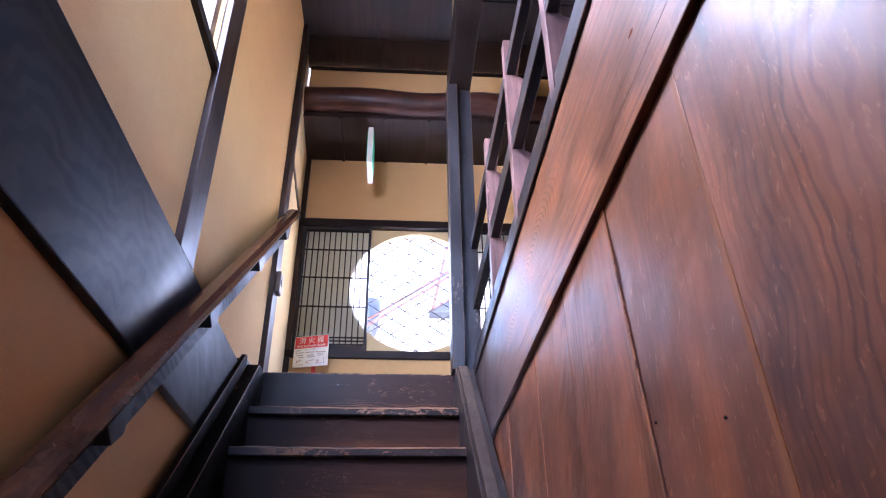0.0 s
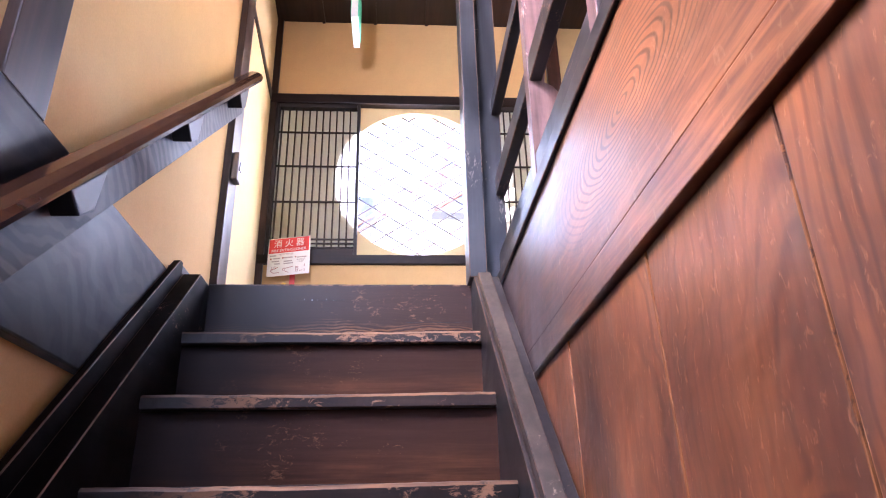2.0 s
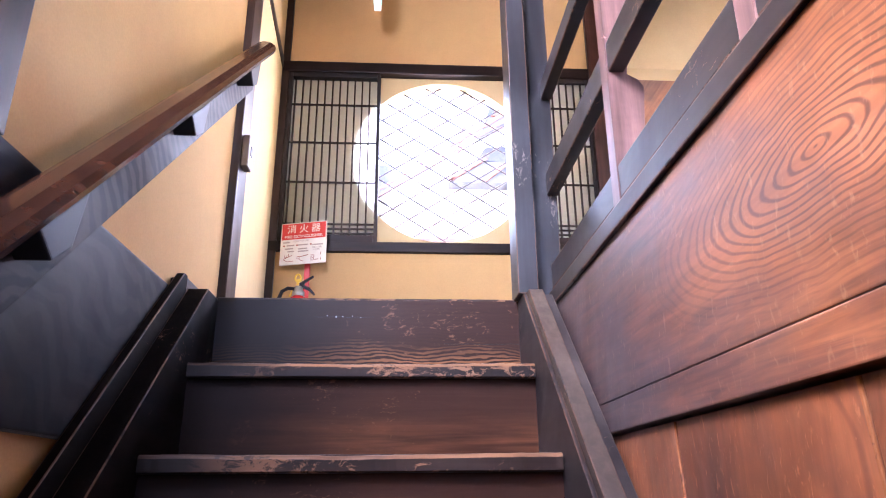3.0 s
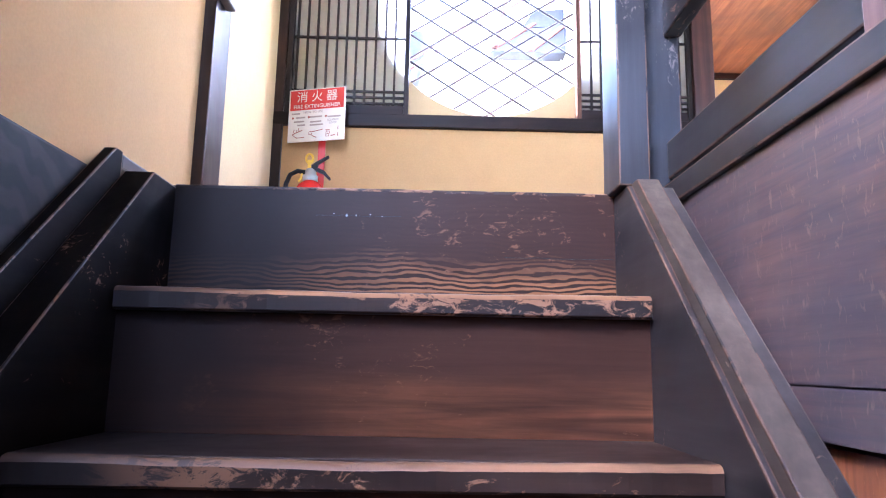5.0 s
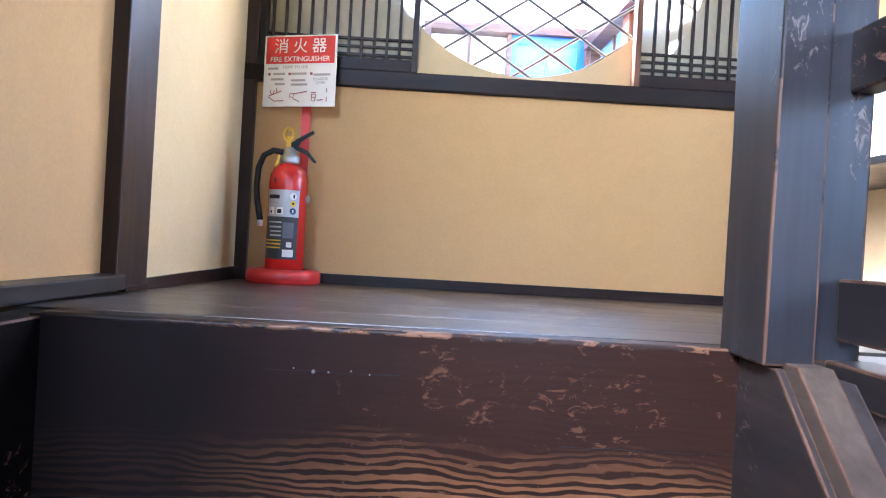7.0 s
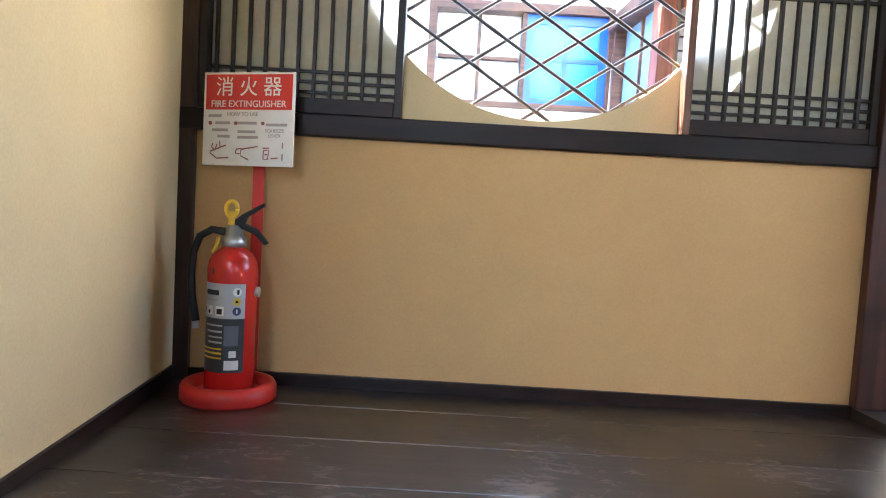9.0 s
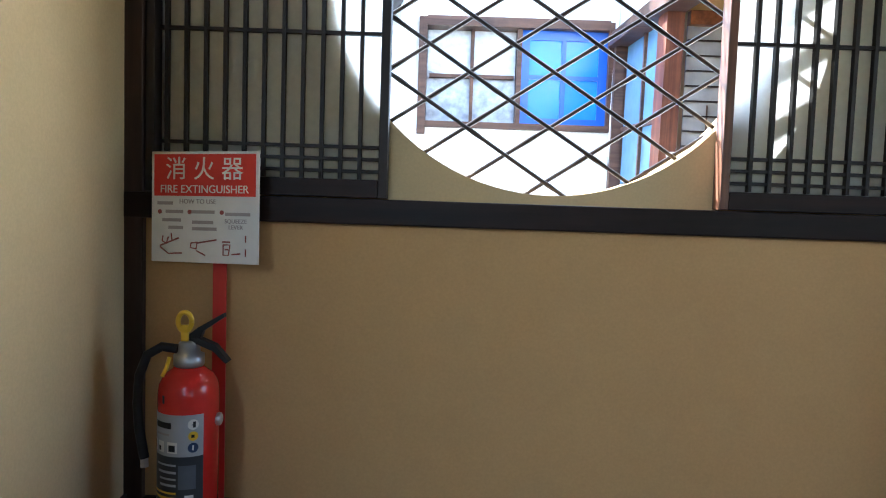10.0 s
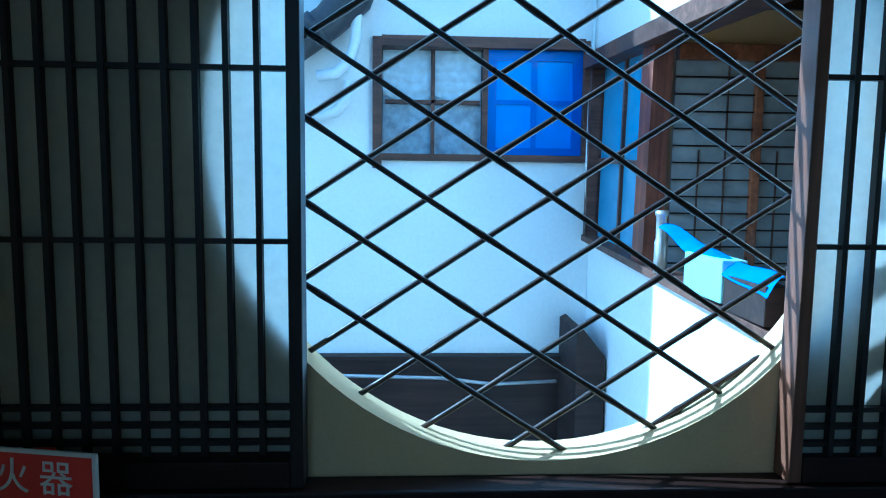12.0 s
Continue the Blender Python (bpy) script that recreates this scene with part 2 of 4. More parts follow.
WORN_LINE = wood("worn_corner", (0.22, 0.115, 0.070), (0.10, 0.055, 0.036), "z", 0.45, wear=0.66, worn=(0.020, 0.014, 0.013), fine_wear=1.0)
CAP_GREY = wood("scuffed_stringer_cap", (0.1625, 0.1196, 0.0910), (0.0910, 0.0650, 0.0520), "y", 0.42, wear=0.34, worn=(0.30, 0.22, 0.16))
# scuffed right board, its base also paler to stand in for more light
STRINGER_SCUFFED_LIT = wood("scuffed_lit_stringer_wood", (0.076, 0.061, 0.058), (0.032, 0.027, 0.027), "y", 0.38, wear=0.36, fine_wear=2.2, spec=0.35, worn=(0.20, 0.125, 0.085))
# left stringer's base darkened to stand in for shade on that side
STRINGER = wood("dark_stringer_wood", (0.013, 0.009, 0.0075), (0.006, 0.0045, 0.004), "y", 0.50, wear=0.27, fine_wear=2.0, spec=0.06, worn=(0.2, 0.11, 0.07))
# fade darkens the far end and paints the window's blue sheen into it
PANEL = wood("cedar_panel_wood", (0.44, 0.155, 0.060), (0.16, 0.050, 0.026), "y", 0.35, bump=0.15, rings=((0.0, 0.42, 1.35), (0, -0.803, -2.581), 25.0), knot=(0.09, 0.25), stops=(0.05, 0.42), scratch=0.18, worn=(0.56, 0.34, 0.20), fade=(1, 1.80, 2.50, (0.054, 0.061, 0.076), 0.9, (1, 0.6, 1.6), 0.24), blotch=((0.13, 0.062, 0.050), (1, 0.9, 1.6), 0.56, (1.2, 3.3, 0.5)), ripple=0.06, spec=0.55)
PLANK = wood("red_brown_plank_wood", (0.42, 0.138, 0.055), (0.215, 0.062, 0.028), "z", 0.33, bump=0.45, rings=((1, 2.0, 0.24), (0, 0.1, 0), 9.0), stops=(0.0, 0.45), sparse=((3, 5, 1.2), 0.36), blotch=((0.072, 0.033, 0.029), (1.4, 2.2, 1.0), 0.42, (3.1, 0.4, 5.2)), scratch=0.38, worn=(0.58, 0.25, 0.115), grain=0.55, ripple=0.20, spec=0.8)
PLANK_EDGE = wood("worn_plank_edge", (0.56, 0.24, 0.095), (0.34, 0.125, 0.05), "z", 0.4, wear=0.5, worn=(0.10, 0.04, 0.024))
HANDRAIL = wood("varnished_handrail", (0.11, 0.040, 0.020), (0.045, 0.017, 0.010), "y", 0.16, bump=0.1)
BALUSTER = wood("baluster_wood", (0.33, 0.18, 0.155), (0.16, 0.085, 0.075), "z", 0.38, wear=0.34, worn=(0.36, 0.20, 0.16))
LATTICE = wood("shoji_lattice_wood", (0.030, 0.018, 0.013), (0.012, 0.008, 0.006), "z", 0.45)
STILE = wood("brown_stile_wood", (0.30, 0.14, 0.08), (0.10, 0.045, 0.025), "z", 0.35)
FLOOR = wood("dark_polished_floor", (0.075, 0.048, 0.034), (0.022, 0.015, 0.012), "x", 0.33, wear=0.47, worn=(0.15, 0.112, 0.088), spec=0.9, bump=0.35, fine_wear=1.7, grain=1.5)
CEILING = wood("smoked_ceiling_wood", (0.050, 0.022, 0.016), (0.020, 0.010, 0.008), "y", 0.5)
ROOM_WOOD = wood("orange_ceiling_wood", (0.42, 0.17, 0.07), (0.22, 0.08, 0.035), "y", 0.4)
BAMBOO = wood("dark_bamboo", (0.055, 0.034, 0.024), (0.022, 0.015, 0.011), "x", 0.30, bump=0.1)
RED = plain("red_enamel", (0.62, 0.025, 0.018), 0.22, var=0.06, bump=0.03)
RED_PLASTIC = plain("red_plastic", (0.60, 0.030, 0.022), 0.35, var=0.06)
SIGN_RED = plain("sign_red", (0.66, 0.035, 0.025), 0.35, var=0.03, bump=0.02)
SIGN_WHITE = plain("sign_white", (0.80, 0.77, 0.72), 0.35, var=0.04, bump=0.02)
SIGN_GREY = plain("faded_print", (0.42, 0.36, 0.34), 0.5, var=0.1)
SIGN_PRINT = plain("red_brown_print", (0.36, 0.09, 0.07), 0.5, var=0.1)
BLACK = plain("black_rubber", (0.018, 0.018, 0.020), 0.50, var=0.1, spec=0.25)
LABEL_BLUE = plain("dark_blue_print", (0.03, 0.05, 0.12), 0.4, var=0.1)
LABEL_DARK = plain("dark_label", (0.04, 0.04, 0.043), 0.35, var=0.1)
SILVER = plain("silver_label", (0.46, 0.46, 0.47), 0.35, metal=0.3, var=0.05)
STEEL = plain("cast_aluminium", (0.50, 0.50, 0.50), 0.38, metal=0.8, var=0.08)
YELLOW = plain("yellow_plastic", (0.80, 0.50, 0.03), 0.35, var=0.05)
SWITCH = plain("grey_switch_box", (0.23, 0.19, 0.17), 0.5, var=0.06)
GREEN = plain("exit_green", (0.05, 0.62, 0.36), 0.4, var=0.03)
BLUE_DEEP = plain("deep_blue_film", (0.012, 0.11, 0.56), 0.35, var=0.08, scale=8)
BLUE = plain("blue_glass_sheet", (0.03, 0.23, 0.78), 0.25, var=0.06, scale=8)
ROOF_REFLECTION = plain("pale_roof_reflection", (0.56, 0.64, 0.70), 0.25, var=0.15, scale=20)
BLUE_PALE = plain("pale_blue_glass", (0.16, 0.32, 0.52), 0.2, var=0.08, scale=8)
# the sky's reflection is painted in as a pale blue-grey base
GLASS_GREY = plain("sky_painted_window_glass", (0.36, 0.44, 0.54), 0.12, var=0.35, scale=14)
SCREEN_GREY = plain("dull_screen_paper", (0.30, 0.31, 0.32), 0.8, var=0.18, scale=7, spec=0.1)
CYAN = plain("cyan_plastic", (0.36, 0.58, 0.62), 0.4, var=0.05)
TARP = plain("blue_tarpaulin", (0.02, 0.14, 0.72), 0.4, var=0.15, scale=10)
DARK_BOARD = wood("dark_weather_board", (0.060, 0.036, 0.028), (0.022, 0.015, 0.013), "x", 0.6)
TILE_GREY = plain("dark_roof", (0.045, 0.045, 0.05), 0.5, var=0.2)
PIPE = plain("white_pipe", (0.72, 0.75, 0.74), 0.4, var=0.04)
FRAME_OUT = wood("weathered_frame", (0.19, 0.105, 0.072), (0.08, 0.045, 0.032), "x", 0.5)
FRAME_RED = wood("red_brown_frame", (0.36, 0.14, 0.08), (0.16, 0.06, 0.035), "z", 0.5)
GROUND = plain("courtyard_ground", (0.22, 0.20, 0.18), 0.9, var=0.2, scale=12)
PICTURE = plain("picture_paper", (0.82, 0.84, 0.82), 0.6, var=0.03)
PICTURE_INK = plain("picture_green", (0.22, 0.50, 0.46), 0.6, var=0.4, scale=25)


def paper():
    m, nodes, links, b = material("shoji_paper")
    tr, df, mx = nodes.new("ShaderNodeBsdfTranslucent"), nodes.new("ShaderNodeBsdfDiffuse"), nodes.new("ShaderNodeMixShader")
    n = noise_tex(nodes, links, mapped(nodes, links, (1, 1, 1)), 60, 8)
    r = ramp(nodes, [(0.3, (0.80, 0.81, 0.75)), (0.7, (0.88, 0.89, 0.83))])
    links.new(n.outputs["Fac"], r.inputs[0])
    links.new(r.outputs[0], tr.inputs[0])
    links.new(r.outputs[0], df.inputs[0])
    mx.inputs[0].default_value = 0.22
    links.new(tr.outputs[0], mx.inputs[1])
    links.new(df.outputs[0], mx.inputs[2])
    links.new(mx.outputs[0], nodes["Material Output"].inputs[0])
    return m


PAPER = paper()

# ---- building blocks ----


def box(bm, x0, x1, y0, y1, z0, z1, bevel=0.0):
    vs = [bm.verts.new((x, y, z)) for x in (x0, x1) for y in (y0, y1) for z in (z0, z1)]
    fs = [bm.faces.new([vs[i] for i in f]) for f in ((0, 1, 3, 2), (4, 6, 7, 5), (0, 4, 5, 1), (2, 3, 7, 6), (0, 2, 6, 4), (1, 5, 7, 3))]
    if bevel:
        edges = list({e for f in fs for e in f.edges})
        bmesh.ops.bevel(bm, geom=edges, offset=bevel, segments=2, affect="EDGES", profile=0.6)


def prism(bm, pts, axis, a, b, bevel=0.0):
    """A prism of a polygon in the two other axes, from a to b along axis."""
    def at(p, v):
        return {"x": (v, p[0], p[1]), "y": (p[0], v, p[1]), "z": (p[0], p[1], v)}[axis]
    lo, hi = [bm.verts.new(at(p, a)) for p in pts], [bm.verts.new(at(p, b)) for p in pts]
    fs = [bm.faces.new(lo), bm.faces.new(hi[::-1])]
    n = len(pts)
    fs += [bm.faces.new((lo[i], hi[i], hi[(i + 1) % n], lo[(i + 1) % n])) for i in range(n)]
    bmesh.ops.recalc_face_normals(bm, faces=fs)
    if bevel:
        bmesh.ops.bevel(bm, geom=list({e for f in fs for e in f.edges}), offset=bevel, segments=2, affect="EDGES", profile=0.6)


def lathe(bm, rings, centre, seg=32):
    """A turned shape: rings of (radius, height) round an upright axis."""
    rows = []
    for r, z in rings:
        rows.append([bm.verts.new((centre[0] + r * math.cos(2 * math.pi * i / seg), centre[1] + r * math.sin(2 * math.pi * i / seg), centre[2] + z)) for i in range(seg)])
    for a, b in zip(rows, rows[1:]):
        for i in range(seg):
            f = bm.faces.new((a[i], a[(i + 1) % seg], b[(i + 1) % seg], b[i]))
            f.smooth = True
    bm.faces.new(rows[0][::-1])
    bm.faces.new(rows[-1])


def tube(bm, pts, radius, seg=8):
    """A round bar along a line of points."""
    pts = [Vector(p) for p in pts]
    rows = []
    for i, p in enumerate(pts):
        way = (pts[min(i + 1, len(pts) - 1)] - pts[max(i - 1, 0)]).normalized()
        side = way.cross(Vector((0.3, 0.9, 0.31))).normalized()
        up = way.cross(side)
        r = radius[i] if isinstance(radius, (list, tuple)) else radius
        rows.append([bm.verts.new(p + r * (math.cos(2 * math.pi * k / seg) * side + math.sin(2 * math.pi * k / seg) * up)) for k in range(seg)])
    for a, b in zip(rows, rows[1:]):
        for k in range(seg):
            f = bm.faces.new((a[k], a[(k + 1) % seg], b[(k + 1) % seg], b[k]))
            f.smooth = True
    bm.faces.new(rows[0][::-1])
    bm.faces.new(rows[-1])


def mesh_of(name, bm, mat):
    bmesh.ops.recalc_face_normals(bm, faces=bm.faces[:])
    me = bpy.data.meshes.new(name)
    bm.to_mesh(me)
    bm.free()
    for m in mat if isinstance(mat, tuple) else (mat,):
        me.materials.append(m)
    return me


def worn_box(*b, bevel=0.006):
    """A timber whose rounded corners take the second material."""
    bm = bmesh.new()
    box(bm, *b)
    bmesh.ops.subdivide_edges(bm, edges=[e for e in bm.edges if e.calc_length() > 0.6], cuts=24)
    for v in bm.verts:
        v.co += Vector((noise.noise(v.co * 7.0), noise.noise(v.co * 7.0 + Vector((9, 0, 0))), 0.0)) * 0.0015
    sharp = [e for e in bm.edges if len(e.link_faces) == 2 and e.calc_face_angle() > 0.9]
    made = bmesh.ops.bevel(bm, geom=sharp, offset=bevel, segments=2, affect="EDGES", profile=0.6)
    for f in made["faces"]:
        f.material_index = 1
    return bm


def thing(name, at, label, category, group="", kind=""):
    ob = new(name)
    ob.location = at
    ob.empty_display_size = 0.05
    return tagged(ob, label, category, group, kind)


def base_of(parent):
    return parent.location.copy() if parent.type == "EMPTY" else Vector((0, 0, 0))


def part(name, bm, mat, parent, label="", origin=(0, 0, 0)):
    """One mesh under a thing or a part, built where it stands."""
    bmesh.ops.translate(bm, verts=bm.verts[:], vec=-Vector(origin))
    ob = new(name, mesh_of(name, bm, mat))
    ob.location = origin
    ob.parent = parent
    ob.matrix_parent_inverse = Matrix.Translation(-base_of(parent))
    return tagged(ob, label)


def solid(name, bm, mat, label="", category="", group="", kind=""):
    return tagged(new(name, mesh_of(name, bm, mat)), label, category, group, kind)


def boxes(*bs, bevel=0.0):
    bm = bmesh.new()
    for b in bs:
        box(bm, *b, bevel)
    return bm


def bars(name, mat, parent, bs, bevel=0.0, label=""):
    for b in bs:
        part(name, boxes(b, bevel=bevel), mat, parent, label)


def lettering(text, size, mat, parent, at, width=None, name="lettering", turn=(90, 0, 0)):
    cu = bpy.data.curves.new(name, "FONT")
    cu.body, cu.size, cu.extrude, cu.align_x, cu.align_y = text, size, 0.0006, "CENTER", "CENTER"
    cu.materials.append(mat)
    ob = new(name, cu)
    ob.parent = parent
    ob.location = Vector(at) - base_of(parent)
    ob.rotation_euler = [radians(a) for a in turn]
    return ob


# ---- plan ----
FZ, LZ = 2.09, -0.632           # the upper floor and the lower floor
WL, WR, WE = -0.715, 0.43, 4.645  # left wall, boarded wall, end wall's screens
RISE, GO, Y2, Z2 = 0.2475, 0.2655, 3.0, 1.846  # stairs, and the nosing of the step under the landing
XL, XR = -0.600, 0.335          # between the stringers
END_L, END_R = -0.755, 1.07
CX, CZ, CR = 0.193, 3.311, 0.505   # the round window

# ---- setting ----
solid("floor_lower", boxes((-2.2, 2.2, -2.6, 0.75, LZ - 0.06, LZ)), FLOOR, "dark wooden floor below the stairs", "floor", kind="structure")
bm = bmesh.new()
prism(bm, [(WL - 0.12, -2.6), (WL, -2.6), (WL, 3.64), (WL - 0.12, 3.64)], "z", LZ, 2.93)
solid("wall_left_lower", bm, PLASTER, "ochre plaster wall beside the stairs", "wall", kind="structure")
bm = boxes((WL - 0.12, WL, -2.6, 0.55, 2.93, 5.05), (WL - 0.12, WL, 2.02, 3.64, 2.93, 5.05), (WL - 0.12, WL, 0.55, 2.02, 4.0, 5.05))
solid("wall_left_upper", bm, PLASTER, "ochre plaster wall above the stairs with a window gap", "wall", kind="structure")
bm = bmesh.new()
prism(bm, [(WL - 0.12, 3.641), (WL, 3.641), (WL + 0.01, 3.76), (END_L, 4.74), (END_L - 0.12, 4.74)], "z", 1.8, 5.05)
solid("wall_left_landing", bm, PLASTER_PALE, "pale ochre plaster wall of the landing", "wall", kind="structure")

# end wall: plaster below the sill, plaster above the lintel, thin wall with the round hole behind the screens
solid("wall_end_low", boxes((END_L, END_R, WE, WE + 0.12, 1.9, 2.727)), PLASTER, "ochre plaster wall under the round window", "wall", kind="structure")
solid("wall_end_high", boxes((END_L, END_R, WE, WE + 0.12, 3.915, 5.05)), PLASTER, "ochre plaster wall above the round window", "wall", kind="structure")


def holed_wall(x0, x1, z0, z1, y0, y1, n=96):
    bm = bmesh.new()
    ring = [(CX + CR * math.cos(2 * math.pi * i / n), CZ + CR * math.sin(2 * math.pi * i / n)) for i in range(n)]

    def border(px, pz):
        dx, dz = px - CX, pz - CZ
        k = min((x1 - CX) / dx if dx > 1e-9 else (x0 - CX) / dx if dx < -1e-9 else 1e9, (z1 - CZ) / dz if dz > 1e-9 else (z0 - CZ) / dz if dz < -1e-9 else 1e9)
        return CX + dx * k, CZ + dz * k
    rim = [border(*p) for p in ring]
    for x in (x0, x1):
        for z in (z0, z1):
            i = min(range(n), key=lambda k: (rim[k][0] - x) ** 2 + (rim[k][1] - z) ** 2)
            rim[i] = (x, z)
    vs = [[bm.verts.new((x, y, z)) for x, z in pts] for pts in (ring, rim) for y in (y0, y1)]
    a0, a1, b0, b1 = vs
    for i in range(n):
        j = (i + 1) % n
        bm.faces.new((a0[i], a0[j], b0[j], b0[i]))
        bm.faces.new((a1[i], b1[i], b1[j], a1[j]))
        f = bm.faces.new((a0[i], a1[i], a1[j], a0[j]))
        bm.faces.new((b0[i], b0[j], b1[j], b1[i]))
    return bm


solid("wall_end_round", holed_wall(END_L, END_R, 2.727, 3.915, WE + 0.035, WE + 0.115), PLASTER_PALE, "pale plaster wall with a round window hole", "wall", kind="structure")
solid("window_sill", boxes((END_L, END_R, WE - 0.022, WE + 0.034, 2.728, 2.785), bevel=0.004), BEAM_X, "dark wooden sill under the round window", "sill", kind="structure")
solid("window_lintel", boxes((END_L, END_R, WE - 0.022, WE + 0.034, 3.845, 3.914), bevel=0.004), BEAM_X, "dark wooden lintel above the round window", "lintel", kind="structure")
solid("corner_post", boxes((END_L + 0.003, -0.709, WE - 0.02, WE + 0.03, 2.05, 4.6), bevel=0.003), BEAM_Z, "dark corner post of the landing", "post", kind="structure")
solid("baseboard_end", boxes((-0.708, END_R, WE - 0.014, WE - 0.001, FZ - 0.031, FZ + 0.004), bevel=0.002), BEAM_X, "dark baseboard strip", "baseboard", kind="structure")

# upper floor, joined boards
up = thing("floor_upper", (0.2, 4.0, FZ), "dark polished wooden floorboards of the landing", "floor", kind="structure")
edges_y = [3.310, 3.50, 3.74, 3.98, 4.22, 4.46, WE - 0.002]


def floor_z(y):
    """The old landing sinks a little towards the end wall."""
    return FZ - 0.030 * max(0.0, y - 3.262) / 1.383


for a, b in zip(edges_y, edges_y[1:]):
    bm = bmesh.new()
    za, zb = floor_z(a), floor_z(b)
    prism(bm, [(a + 0.001, za), (b - 0.001, zb), (b - 0.001, zb - 0.035), (a + 0.001, za - 0.035)], "x", END_L + 0.01, END_R, 0.0015)
    part("floorboard", bm, FLOOR, up)
part("floorboard", boxes((END_R + 0.002, 3.0, 3.262, 4.768, FZ - 0.035, FZ)), FLOOR, up)
part("floorboard", boxes((0.475, 3.0, -1.0, 3.260, FZ - 0.035, FZ)), FLOOR, up)

# ---- ceilings and the upstairs hall ----
bm = bmesh.new()
box(bm, -0.9, 3.1, 4.10, 4.80, 4.52, 4.60)
for x in (-0.45, -0.1, 0.25, 0.6, 0.95, 1.6, 2.2):
    box(bm, x, x + 0.02, 4.10, 4.64, 4.505, 4.519)
box(bm, -0.9, 3.1, -2.7, 4.10, 5.03, 5.12)
for y in (0.2, 0.65, 1.1, 1.55, 2.0, 2.45, 2.9, 3.35, 3.75):
    box(bm, -0.72, 3.0, y, y + 0.012, 5.02, 5.029)
for x in (-0.17, 0.95, 1.9):
    box(bm, x, x + 0.03, -2.6, 4.05, 5.005, 5.029)
solid("ceiling", bm, CEILING, "smoke-darkened board ceiling above the stairwell", "ceiling", kind="structure")
bm = bmesh.new()
tube(bm, [(-0.76 + 0.16 * i, 4.07 + 0.008 * math.sin(i * 1.3), 4.655 + 0.012 * math.sin(i * 0.8)) for i in range(24)], 0.105, 14)
solid("ceiling_girder", bm, wood("log_girder_wood", (0.13, 0.045, 0.028), (0.05, 0.02, 0.015), "x", 0.4), "rounded dark red log girder under the ceiling", "beam", kind="structure")
solid("ceiling_drop_wall", boxes((-0.70, 3.0, 4.06, 4.12, 4.75, 5.02)), PLASTER, "ochre plaster strip above the girder", "wall", kind="structure")
solid("ceiling_rail", boxes((-0.70, 3.0, 4.045, 4.058, 4.975, 5.005), bevel=0.002), BEAM_X, "thin dark rail above the plaster strip", "trim", kind="structure")

# closing wall out of view; its gaps are added for the two fills
solid("wall_back", boxes((-2.2, -0.8, -2.7, -2.6, LZ, 5.05), (0.8, 3.1, -2.7, -2.6, LZ, 5.05), (-0.8, 0.8, -2.7, -2.6, 1.75, 3.05), (-0.8, 0.8, -2.7, -2.6, 4.15, 5.05), (-0.8, -0.55, -2.7, -2.6, 3.05, 4.15), (0.35, 0.8, -2.7, -2.6, 3.05, 4.15)), PLASTER, "ochre plaster wall with unseen openings added for fill light", "wall", kind="structure")
# the gap from y -2.2 to 0.4 is unseen, added for the hall fill
solid("wall_hall_right", boxes((3.0, 3.1, -2.6, -2.2, FZ, 5.05), (3.0, 3.1, 0.4, 3.3, FZ, 5.05), (3.0, 3.1, 4.5, 5.2, FZ, 5.05), (3.0, 3.1, 3.3, 4.5, FZ, 2.95), (3.0, 3.1, 3.3, 4.5, 3.7, 5.05), (3.0, 3.1, -2.2, 0.4, FZ, 2.85), (3.0, 3.1, -2.2, 0.4, 3.75, 5.05)), PLASTER_PALE, "pale plaster wall of the upstairs hall with a window gap", "wall", kind="structure")
# unseen box added behind the entrance gap to block the sun
solid("wall_sun_block", boxes((-1.0, -0.9, -4.0, -2.7, LZ, 1.9), (0.9, 1.0, -4.0, -2.7, LZ, 1.9), (-1.0, 1.0, -4.1, -4.0, LZ, 1.9), (-1.0, 1.0, -4.1, -2.7, 1.9, 2.0)), PLASTER, "unseen plaster walls added to keep sun out of the entrance", "wall", kind="structure")
solid("wall_left_cellar", boxes((-2.3, -2.2, -2.7, 0.8, LZ, 2.2)), PLASTER, "ochre plaster wall below the stairs", "wall", kind="structure")

# posts of the left wall and its horizontal timbers
solid("wall_post_tall", boxes((WL - 0.03, WL + 0.028, 2.03, 2.20, 2.075, 5.02), bevel=0.004), BEAM_Z, "dark wooden wall post above the handrail", "post", kind="structure")
solid("wall_post_landing", boxes((WL - 0.03, WL + 0.032, 3.636, 3.776, FZ, 5.02), bevel=0.004), BEAM_Z, "dark brown wall post at the landing", "post", kind="structure")
solid("wall_beam_wide", boxes((WL - 0.02, WL + 0.030, -2.6, 3.07, 1.622, 2.072), bevel=0.006), wood("embossed_wide_board", (0.020, 0.015, 0.015), (0.006, 0.005, 0.0055), "y", 0.45, spec=0.22, bump=1.0, rings=((1, 0.35, 1.0), (0, -0.8, -1.7), 6.0)), "wide black-stained board along the stair wall", "beam", kind="structure")
bm = bmesh.new()
prism(bm, [(WL + 0.015, 3.70), (END_L + 0.012, 4.62), (END_L - 0.01, 4.62), (WL - 0.01, 3.70)], "z", 3.86, 3.925)
solid("wall_trim_landing", bm, BEAM, "dark wooden trim along the landing wall", "trim", kind="structure")
bm = bmesh.new()
prism(bm, [(WL + 0.022, 3.70), (END_L + 0.014, 4.63), (END_L, 4.63), (WL, 3.70)], "z", FZ - 0.03, FZ + 0.012)
solid("baseboard_landing", bm, BEAM, "dark scuffed strip along the landing wall", "baseboard", kind="structure")
